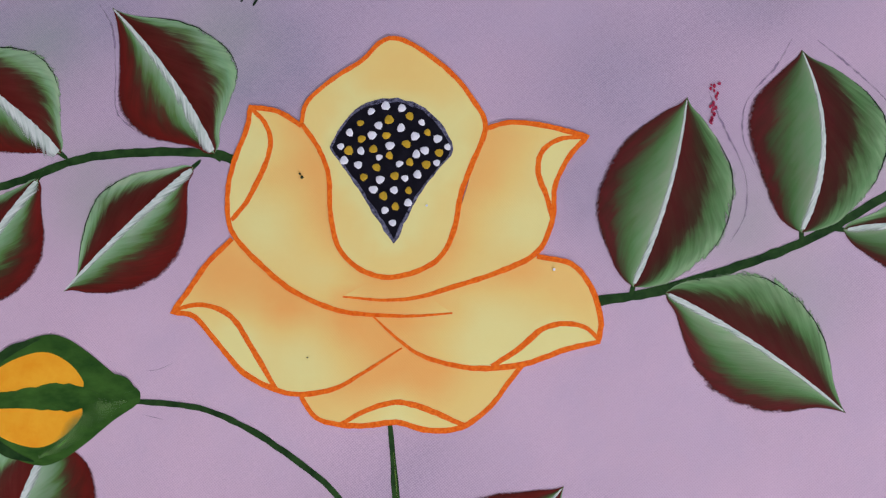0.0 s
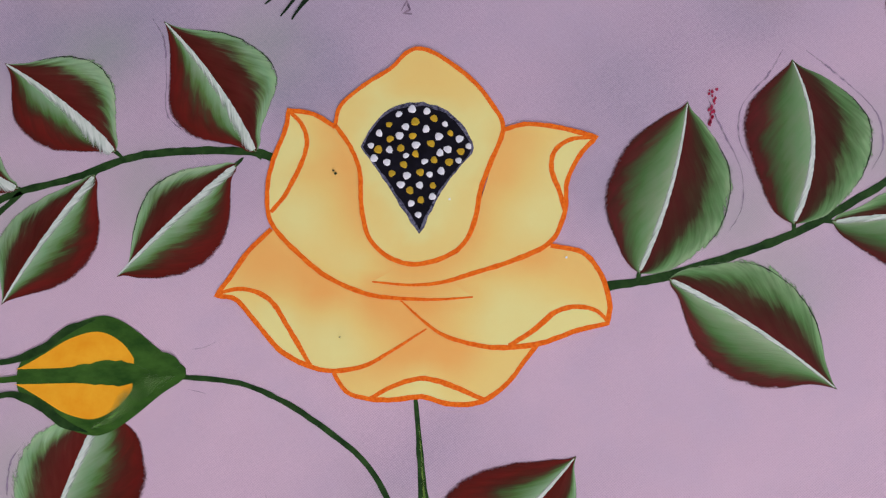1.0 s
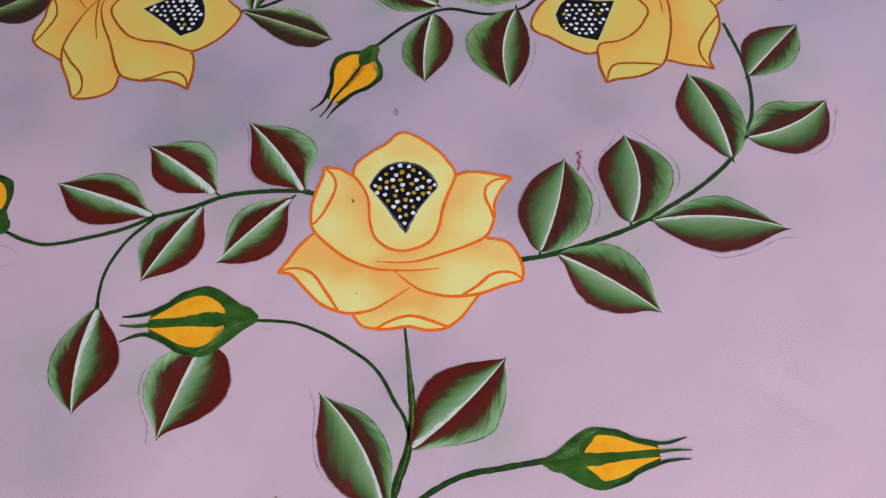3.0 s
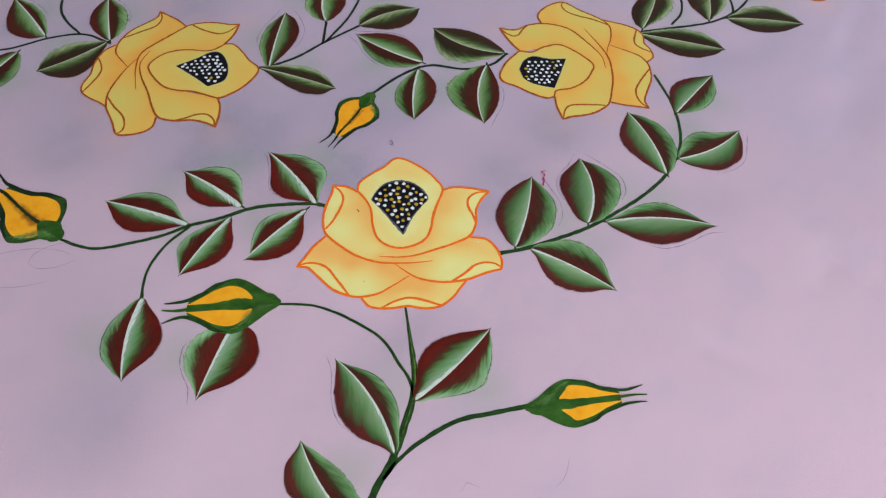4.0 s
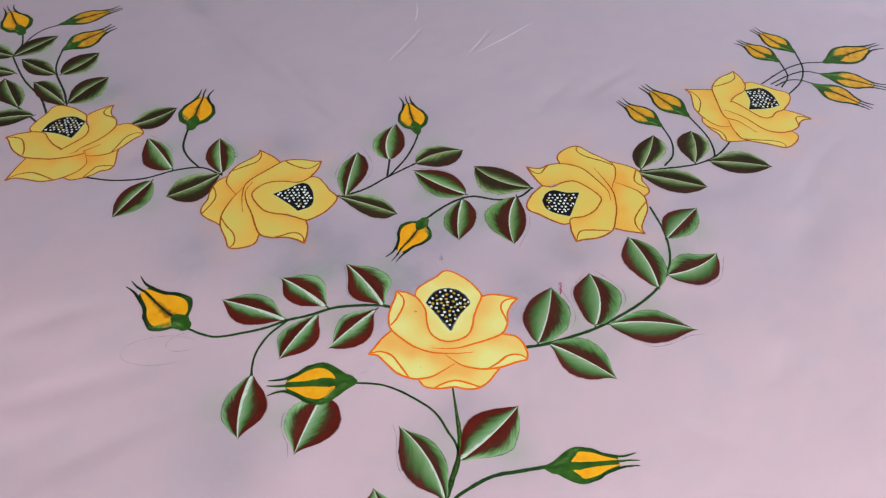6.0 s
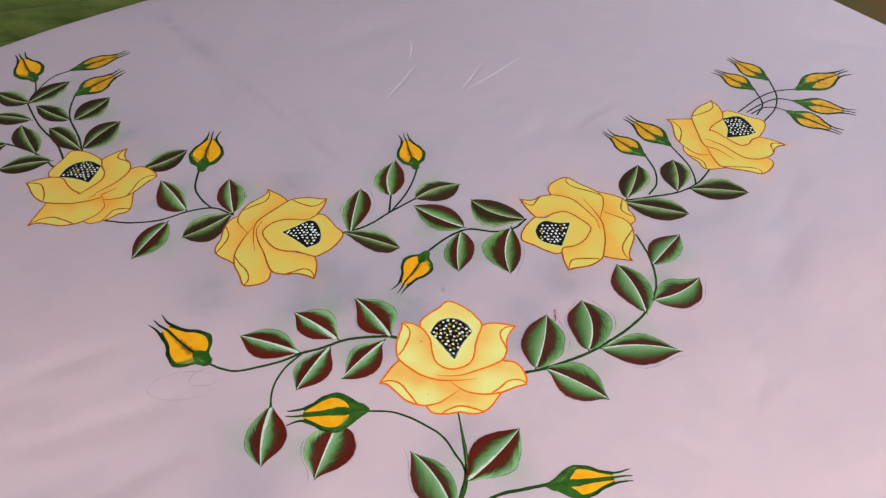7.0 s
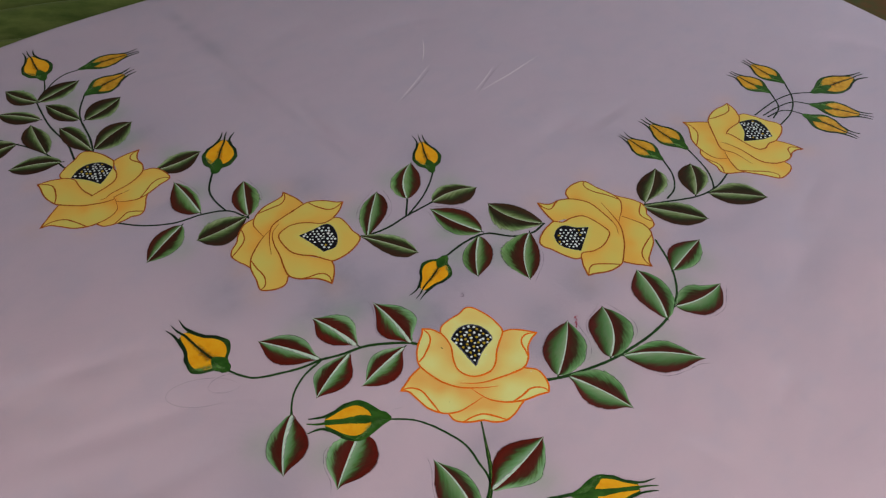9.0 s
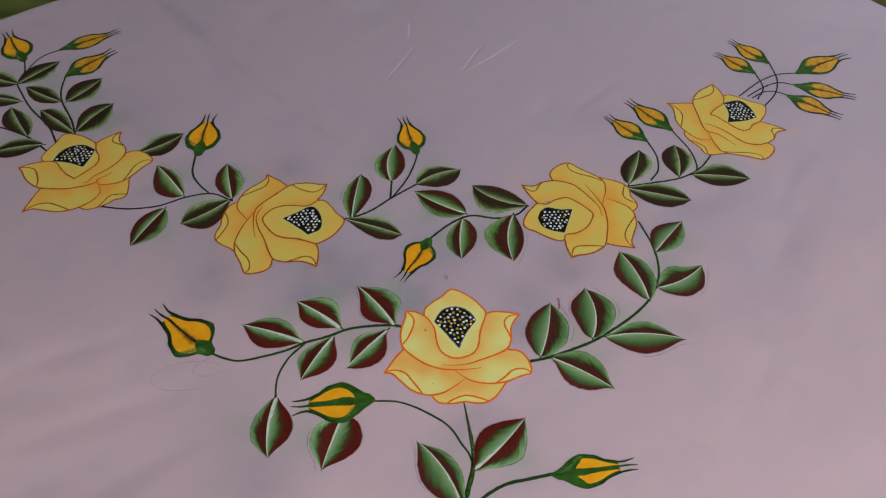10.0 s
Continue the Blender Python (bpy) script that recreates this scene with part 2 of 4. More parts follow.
VEIN = rib_material("vein_white", (0.40, 0.54, 0.44), (0.68, 0.76, 0.69))
VEIN_GREEN = rib_material("vein_pale_green", (0.34, 0.42, 0.27), (0.56, 0.60, 0.45))
STEM = paint("stem_green", (0.009, 0.034, 0.008), (0.026, 0.075, 0.017), 120)
STEM_DARK = paint("stem_dark_green", (0.006, 0.016, 0.009), (0.013, 0.032, 0.012), 120)
CALYX = paint("calyx_green", (0.010, 0.050, 0.007), (0.055, 0.155, 0.022), 45, 0.45, (1, 2.2, 1), 0.3, (0.30, 0.74))
CALYX_DARK = paint("calyx_dark_green", (0.012, 0.034, 0.010), (0.040, 0.105, 0.020), 60, 0.45, (1, 2.2, 1), 0.3, (0.30, 0.74))
BUD = paint("bud_orange", (0.86, 0.36, 0.010), (0.92, 0.47, 0.022), 50)
BUD_DULL = paint("bud_ochre", (0.50, 0.24, 0.015), (0.74, 0.40, 0.04), 70)
BUD_STREAK = faint_material("bud_brown_streak", (0.30, 0.12, 0.012), 2.3, 60)
CALYX_LIGHT = faint_material("calyx_highlight", (0.13, 0.28, 0.07), 2.0, 60)
STEM_LIGHT = faint_material("stem_highlight", (0.105, 0.20, 0.035), 4.0, 160)
LINE = paint("outline_orange", (0.76, 0.105, 0.003), (0.92, 0.22, 0.012), 750, 0.5, (1, 1, 1), 0.6)
LINE_DARK = paint("outline_rust", (0.27, 0.055, 0.009), (0.48, 0.12, 0.015), 160)
CORE = paint("core_black", (0.003, 0.003, 0.006), (0.008, 0.008, 0.014), 200, 0.6)
CORE_RIM = paint("core_blue_grey", (0.012, 0.013, 0.03), (0.20, 0.21, 0.29), 700)
DOT_WHITE = paint("dot_white", (0.66, 0.72, 0.76), (0.85, 0.88, 0.88), 250)
DOT_GOLD = paint("dot_gold", (0.42, 0.30, 0.02), (0.66, 0.42, 0.025), 250)
PENCIL_OR_SHADE = faint_material("pencil_or_shade_grey", (0.33, 0.26, 0.37), 2.0, 120)
PENCIL_DARK = paint("pencil_dark", (0.16, 0.12, 0.17), (0.34, 0.26, 0.33), 300, 0.8)
SCUFF = paint("scuff_red", (0.30, 0.008, 0.03), (0.42, 0.05, 0.11), 500, 0.8)
# pale paint for the light that sharp creases catch
CREASE_LIGHT = faint_material("crease_highlight", (0.84, 0.73, 0.83), 12.0, 40)


def petal_material(name, pale, mid, deep):
    m, nt, bsdf = material(name, 0.5)
    soft = grain(nt, 26.0, (1, 1, 1), 3.0, 0.55)
    fac = sums(nt, "ADD", attr(nt, "tone"), sums(nt, "MULTIPLY", sums(nt, "SUBTRACT", soft, 0.5), 0.30), True)
    col = ramp(nt, fac, [(0.0, pale), (0.5, mid), (1.0, deep)])
    nt.links.new(col, bsdf.inputs["Base Color"])
    h = sums(nt, "ADD", sums(nt, "MULTIPLY", weave(nt), 0.5), grain(nt, 120.0, (1, 1, 1), 4.0))
    bump(nt, bsdf, h, 0.25, 0.0004)
    return m


PETAL = petal_material("petal_apricot", (0.82, 0.785, 0.295), (0.86, 0.660, 0.200), (0.89, 0.460, 0.115))
PETAL_GOLD = petal_material("petal_gold", (0.71, 0.605, 0.145), (0.78, 0.525, 0.110), (0.83, 0.38, 0.060))


def plain(name, a, b, scale, rough=0.8, stretch=(1, 1, 1), depth=0.002):
    m, nt, bsdf = material(name, rough)
    g = grain(nt, scale, stretch, 5.0, 0.6)
    nt.links.new(ramp(nt, g, [(0.3, a), (0.7, b)]), bsdf.inputs["Base Color"])
    bump(nt, bsdf, g, 0.4, depth)
    return m


WALL = plain("wall_paint", (0.58, 0.57, 0.56), (0.66, 0.65, 0.63), 3)
CEILING = plain("ceiling_paint", (0.74, 0.73, 0.70), (0.80, 0.79, 0.76), 3)
BOARD = plain("floor_brown", (0.035, 0.018, 0.010), (0.075, 0.038, 0.020), 6, 0.45, (1, 8, 1))
GREEN_CLOTH = plain("green_drape", (0.07, 0.11, 0.025), (0.21, 0.25, 0.075), 7, 0.5, (1, 4, 1))
RUG = plain("rug_pattern", (0.18, 0.055, 0.030), (0.075, 0.085, 0.035), 11, 0.9)
TICKING = plain("mattress_ticking", (0.42, 0.36, 0.32), (0.52, 0.46, 0.42), 20)
FRAME = plain("window_paint", (0.62, 0.62, 0.60), (0.72, 0.72, 0.70), 8, 0.4)


# ---------------------------------------------------------------- building helpers
def mesh_object(name, verts, faces, mat, parent=None, label="", attrs=None, smooth=False):
    me = bpy.data.meshes.new(name)
    me.from_pydata([tuple(map(float, v)) for v in verts], [], [tuple(map(int, f)) for f in faces])
    me.materials.append(mat)
    for key, values in (attrs or {}).items():
        me.attributes.new(key, "FLOAT", "POINT").data.foreach_set("value", np.asarray(values, dtype=np.float32))
    if smooth:
        me.polygons.foreach_set("use_smooth", [True] * len(me.polygons))
    ob = new(name, me)
    ob.parent = parent
    if label:
        tagged(ob, label)
    return ob


def part(name, bm, mat, parent, label=""):
    me = bpy.data.meshes.new(name)
    bm.to_mesh(me)
    bm.free()
    me.materials.append(mat)
    ob = new(name, me)
    ob.parent = parent
    if label:
        tagged(ob, label)
    return ob


def thing(name, place, label, category, group="", kind=""):
    ob = new(name)
    ob.empty_display_size = 0.02
    ob.location = (place[0], place[1], 0)
    return tagged(ob, label, category, group, kind)


def glide(pts, step=0.003):
    """A smooth line through the points; points where it turns sharply stay corners."""
    p = np.asarray(pts, dtype=float)
    n = len(p)
    cuts = [0]
    for i in range(1, n - 1):
        a, b = p[i] - p[i - 1], p[i + 1] - p[i]
        if a @ b < 0.35 * np.linalg.norm(a) * np.linalg.norm(b):
            cuts.append(i)
    cuts.append(n - 1)
    out = []
    for c0, c1 in zip(cuts[:-1], cuts[1:]):
        q = p[c0:c1 + 1]
        q = np.vstack([2 * q[0] - q[1], q, 2 * q[-1] - q[-2]])
        for i in range(1, len(q) - 2):
            a, b, c, d = q[i - 1:i + 3]
            k = max(2, int(np.linalg.norm(c - b) / step))
            t = (np.arange(k) / k)[:, None]
            out.append(0.5 * (2 * b + (c - a) * t + (2 * a - 5 * b + 4 * c - d) * t ** 2 + (3 * b - a - 3 * c + d) * t ** 3))
    out.append(p[-1:])
    return np.vstack(out)


def ring(pts, step=0.003):
    """A closed smooth line that starts at a corner."""
    return glide(list(pts) + [pts[0]], step)[:-1]


def inside(poly, x, y):
    a, b = poly, np.roll(poly, -1, axis=0)
    hit = (a[:, 1] > y) != (b[:, 1] > y)
    with np.errstate(divide="ignore", invalid="ignore"):
        cross = (b[:, 0] - a[:, 0]) * (y - a[:, 1]) / (b[:, 1] - a[:, 1]) + a[:, 0]
    return bool(np.sum(hit & (x < cross)) % 2)


def origin(parent):
    """The place on the cloth of the thing to which a part belongs."""
    if parent is None:
        return np.zeros(2)
    return np.array((parent.parent or parent).location[:2])


def film(name, poly, z, mat, parent, label="", cell=0.008, tone=None):
    """A film of paint with that outline, its edge running down to the cloth."""
    o = origin(parent)
    n = len(poly)
    pts = [Vector(p) for p in poly]
    lo, hi = poly.min(axis=0), poly.max(axis=0)
    rng = random.Random(n)
    for x in np.arange(lo[0] + cell / 2, hi[0], cell):
        for y in np.arange(lo[1] + cell / 2, hi[1], cell):
            if inside(poly, x, y) and np.min(np.hypot(poly[:, 0] - x, poly[:, 1] - y)) > cell * 0.45:
                pts.append(Vector((x + rng.uniform(-1, 1) * cell * 0.1, y + rng.uniform(-1, 1) * cell * 0.1)))
    v2, _, tris, _, _, _ = geometry.delaunay_2d_cdt(pts, [], [list(range(n))], 1, 1e-7)
    verts = [(p.x - o[0], p.y - o[1], z) for p in v2]
    faces = [tuple(t) for t in tris]
    flat = len(verts)
    verts += [(p[0] - o[0], p[1] - o[1], z) for p in poly] + [(p[0] - o[0], p[1] - o[1], -0.002) for p in poly]
    for i in range(n):
        j = (i + 1) % n
        faces.append((flat + i, flat + n + i, flat + n + j, flat + j))
    attrs = {}
    if tone:
        attrs["tone"] = [tone(v[0] + o[0], v[1] + o[1]) for v in verts]
    return mesh_object(name, verts, faces, mat, parent, label, attrs)


def stroke(name, line, widths, z, mat, parent, label="", rough=0.12, seed=1):
    """A brush line: a ribbon of paint of uneven width."""
    o = origin(parent)
    line = np.asarray(line)
    d = np.gradient(line, axis=0)
    d /= np.maximum(np.linalg.norm(d, axis=1), 1e-9)[:, None]
    nrm = np.stack([-d[:, 1], d[:, 0]], axis=1)
    k = len(line)
    run = np.linspace(0, 1, k)
    w = np.interp(run, np.linspace(0, 1, len(widths)), widths)
    rng = np.random.RandomState(seed)
    jl, jr = (1 + rough * rng.uniform(-1, 1, k) for _ in range(2))
    verts, faces = [], []
    for i in range(k):
        for off, h in ((0.5 * jl[i] * w[i], -0.002), (0.5 * jl[i] * w[i], z), (-0.5 * jr[i] * w[i], z), (-0.5 * jr[i] * w[i], -0.002)):
            q = line[i] + nrm[i] * off - o
            verts.append((q[0], q[1], h))
    for i in range(k - 1):
        for j in range(3):
            faces.append((4 * i + j, 4 * i + 4 + j, 4 * i + 5 + j, 4 * i + 1 + j))
    faces += [(0, 1, 2, 3), (4 * k - 1, 4 * k - 2, 4 * k - 3, 4 * k - 4)]
    return mesh_object(name, verts, faces, mat, parent, label, {"across": [1, 1, -1, -1] * k})


def box(bm, x0, x1, y0, y1, z0, z1):
    r = bmesh.ops.create_cube(bm, size=1)
    bmesh.ops.scale(bm, vec=(x1 - x0, y1 - y0, z1 - z0), verts=r["verts"])
    bmesh.ops.translate(bm, vec=((x0 + x1) / 2, (y0 + y1) / 2, (z0 + z1) / 2), verts=r["verts"])


def slab(name, boxes, mat, label, category, kind="structure", bevel=0.0):
    bm = bmesh.new()
    for b in boxes:
        box(bm, *b)
    if bevel:
        bmesh.ops.bevel(bm, geom=bm.edges[:], offset=bevel, segments=3, affect="EDGES")
    ob = part(name, bm, mat, None)
    return tagged(ob, label, category, "", kind)


# ---------------------------------------------------------------- the room
T = 0.12
slab("floor", [(WEST - T, EAST + T, SOUTH - T, NORTH + T, FLOOR - 0.1, FLOOR)], BOARD, "dark brown floor beneath the bed", "floor")
slab("ceiling", [(WEST - T, EAST + T, SOUTH - T, NORTH + T, CEIL, CEIL + 0.1)], CEILING, "plain off-white painted ceiling", "ceiling")
slab("wall_west", [(WEST - T, WEST, SOUTH, NORTH, FLOOR, CEIL)], WALL, "plain cream painted wall", "wall")
# the opening in the east wall is added for the side fill light
slab("wall_east", [(EAST, EAST + T, SOUTH, 1.0, FLOOR, CEIL), (EAST, EAST + T, 2.4, NORTH, FLOOR, CEIL), (EAST, EAST + T, 1.0, 2.4, FLOOR, 0.65),
                   (EAST, EAST + T, 1.0, 2.4, 1.85, CEIL)], WALL, "cream painted wall with an added opening for a fill light", "wall")
slab("wall_north", [(WEST - T, EAST + T, NORTH, NORTH + T, FLOOR, CEIL)], WALL, "plain cream painted wall", "wall")
slab("wall_south", [(WEST - T, -0.4, SOUTH - T, SOUTH, FLOOR, CEIL), (2.1, EAST + T, SOUTH - T, SOUTH, FLOOR, CEIL),
                    (-0.4, 2.1, SOUTH - T, SOUTH, FLOOR, 0.6), (-0.4, 2.1, SOUTH - T, SOUTH, 1.9, CEIL)], WALL, "cream painted wall with a wide window opening", "wall")
win = tagged(new("window_1"), "wide white-framed window", "window", "", "structure")
for x0, x1, z0, z1 in ((-0.4, -0.35, 0.6, 1.9), (2.05, 2.1, 0.6, 1.9), (-0.35, 2.05, 0.6, 0.65), (-0.35, 2.05, 1.85, 1.9)):
    bm = bmesh.new()
    box(bm, x0, x1, SOUTH - 0.10, SOUTH - 0.05, z0, z1)
    part("opening_frame", bm, FRAME, win)

# frame added round the fill light's opening; no window is known there
fill_frame = tagged(new("fill_light_frame"), "added white frame round the side fill light", "window", "", "structure")
for y0, y1, z0, z1 in ((1.0, 1.05, 0.65, 1.85), (2.35, 2.4, 0.65, 1.85), (1.05, 2.35, 0.65, 0.70), (1.05, 2.35, 1.80, 1.85)):
    bm = bmesh.new()
    box(bm, EAST + 0.05, EAST + 0.10, y0, y1, z0, z1)
    part("opening_frame", bm, FRAME, fill_frame)

# ---------------------------------------------------------------- bed under the cloth
CORNER = np.array((0.333, 1.87))
EDGE_W, EDGE_E = np.array((-0.8, -0.6)), np.array((0.6, -0.8))
SIDE = 2.45
HALOS, GREY_SPOTS, BLUSH = [], [], []


def on_bed(p, q):
    return CORNER + p * EDGE_W + q * EDGE_E


bm = bmesh.new()
box(bm, 0, 1, 0, 1, 0, 1)
for v in bm.verts:
    c = on_bed(0.03 + v.co.x * (SIDE - 0.06), 0.03 + v.co.y * (SIDE - 0.06))
    v.co = (c[0], c[1], -0.24 + v.co.z * 0.220)
bmesh.ops.recalc_face_normals(bm, faces=bm.faces)
bmesh.ops.bevel(bm, geom=bm.edges[:], offset=0.02, segments=3, affect="EDGES")
mattress = tagged(part("mattress", bm, TICKING, None), "thick pale mattress under the painted cloth", "mattress")
bm = bmesh.new()
box(bm, 0, 1, 0, 1, 0, 1)
for v in bm.verts:
    c = on_bed(0.06 + v.co.x * (SIDE - 0.12), 0.06 + v.co.y * (SIDE - 0.12))
    v.co = (c[0], c[1], FLOOR + v.co.z * 0.26)
bmesh.ops.recalc_face_normals(bm, faces=bm.faces)
bmesh.ops.bevel(bm, geom=bm.edges[:], offset=0.01, segments=2, affect="EDGES")
bed_base = tagged(part("bed_base", bm, BOARD, None), "dark brown wooden bed base on the floor", "bed base")


# ---------------------------------------------------------------- painted motifs
serial = [0]


def leaf(kind, base, tip, side, dark_edge, pale_edge, bend):
    """A painted leaf: the half with the dark edge lies to the left of base-to-tip for side = 1. Edges: five widths from base to tip, by the length."""
    serial[0] += 1
    rng = random.Random(serial[0])
    base, tip = np.array(base), np.array(tip)
    d = tip - base
    length = np.linalg.norm(d)
    d /= length
    left = np.array((-d[1], d[0]))
    words = {"crimson": "painted leaf, crimson and green with a white midrib", "brown": "painted leaf, red-brown and green with a white midrib",
             "dark": "painted leaf, dark green and brown with a pale midrib"}
    ob = thing("painted_leaf", base, words[kind], "painted leaf", "painted leaves on the cloth")
    mats = LEAF["russet" if kind == "brown" and base[1] < 0.3 else kind]
    n = 56
    s = np.linspace(0, 1, n)
    rib = 4 * bend * s * (1 - s)
    steps = [k / 8 for k in range(9)]

    def edge(widths):
        """The edge's distance from the axis, through five widths along the leaf."""
        line = glide(list(zip((0, 0.03, 0.1, 0.3, 0.5, 0.7, 0.88, 0.955, 1), (0, widths[0] * 0.5, *widths, widths[4] * 0.26, 0))), 0.01)
        return np.interp(s, line[:, 0], line[:, 1]) + 0.006 * np.convolve([rng.uniform(-1, 1) for _ in range(n + 2)], (0.3, 0.4, 0.3), "valid") * np.minimum(1, 5 * s * (1 - s))

    for widths, sign, mat, fs in ((dark_edge, side, mats[0], steps + [1.05]), (pale_edge, -side, mats[1], steps + [1.09, 1.18, 1.28])):
        w = edge(widths)
        m = len(fs)
        verts, faces, along, across = [], [], [], []
        for i in range(n):
            for f in fs + [fs[-1]]:
                off = rib[i] + (sign * w[i] - rib[i]) * f
                c = length * (s[i] * d + off * left)
                verts.append((c[0], c[1], 0.00018 if len(verts) % (m + 1) < m else -0.002))
                along.append(s[i])
                across.append(f)
        for i in range(n - 1):
            for j in range(m):
                a = i * (m + 1) + j
                quad = (a, a + m + 1, a + m + 2, a + 1)
                faces.append(quad if sign < 0 else quad[::-1])
        mesh_object("dark_edged_half" if sign == side else "pale_edged_half", verts, faces, mat, ob, "", {"along": along, "across": across})
    # the midrib: clean on the side of the dark rib, dragged out into the pale green on the other
    wide = {"crimson": 0.0034, "brown": 0.0026, "dark": 0.0018}[kind] * rng.uniform(0.85, 1.15)
    drag = rng.uniform(1.0, 2.2) if kind == "crimson" else rng.uniform(0.8, 1.3)
    verts, faces, along, across = [], [], [], []
    for i in range(1, n - 1):
        swell = np.interp(s[i], (0, 0.06, 0.25, 0.6, 0.9, 1), (0.35, 1.0, 1.0, 0.7, 0.42, 0.15))
        for f in (-0.35, 0.0, 0.5, 1.0):
            off = side * f * wide * swell * (1 + (drag - 1) * (1 - s[i])) if f > 0 else side * f * wide * swell * rng.uniform(0.7, 1.1)
            c = length * (s[i] * d + rib[i] * left) + off * left
            verts.append((c[0], c[1], 0.00026))
            along.append(s[i])
            across.append(max(f, 0))
    for i in range(n - 3):
        for j in range(3):
            quad = (4 * i + j, 4 * i + 4 + j, 4 * i + 5 + j, 4 * i + 1 + j)
            faces.append(quad if side < 0 else quad[::-1])
    mesh_object("midrib", verts, faces, VEIN if kind != "dark" else VEIN_GREEN, ob, "pale brushed midrib", {"along": along, "across": across})
    rim = base + length * (s[:, None] * d - side * edge(pale_edge)[:, None] * left)
    if kind != "dark" and rng.random() < 0.7:
        stroke("edge_line", rim[14:47], (0.0001, 0.0005, 0.0003, 0.0006, 0.0001), 0.00022, STEM_DARK, ob, "thin dark green edge line", 0.6, serial[0])
    if kind != "dark":
        for sgn, widths in ((side, dark_edge), (-side, pale_edge)):
            if rng.random() < 0.3:
                out = np.array(glide([(q, u) for q, u in zip((0.35, 0.5, 0.7, 0.9, 1.06), (*widths[1:], 0.02))], 0.02))
                trace = base + length * (out[:, :1] * d + sgn * (out[:, 1:] + rng.uniform(0.02, 0.07)) * left)
                stroke("pencil_line", trace, (0.0005, 0.0014, 0.0007, 0.0017, 0.0005), 0.00010, PENCIL_OR_SHADE, ob, "faint grey pencil outline", 0.5, serial[0])
    stroke("petiole", np.array([base - d * 0.005, base - d * 0.003, base, base + d * 0.003, base + d * 0.007]), (0.0008, 0.0020, 0.0022, 0.0016, 0.0004), 0.00015, STEM if base[1] < 0.2 else STEM_DARK, ob, "", 0.1, serial[0])
    bulge = base + length * (0.5 * d - side * (pale_edge[2] + 0.03) * left)
    HALOS.append((bulge[0], bulge[1], 0.026))


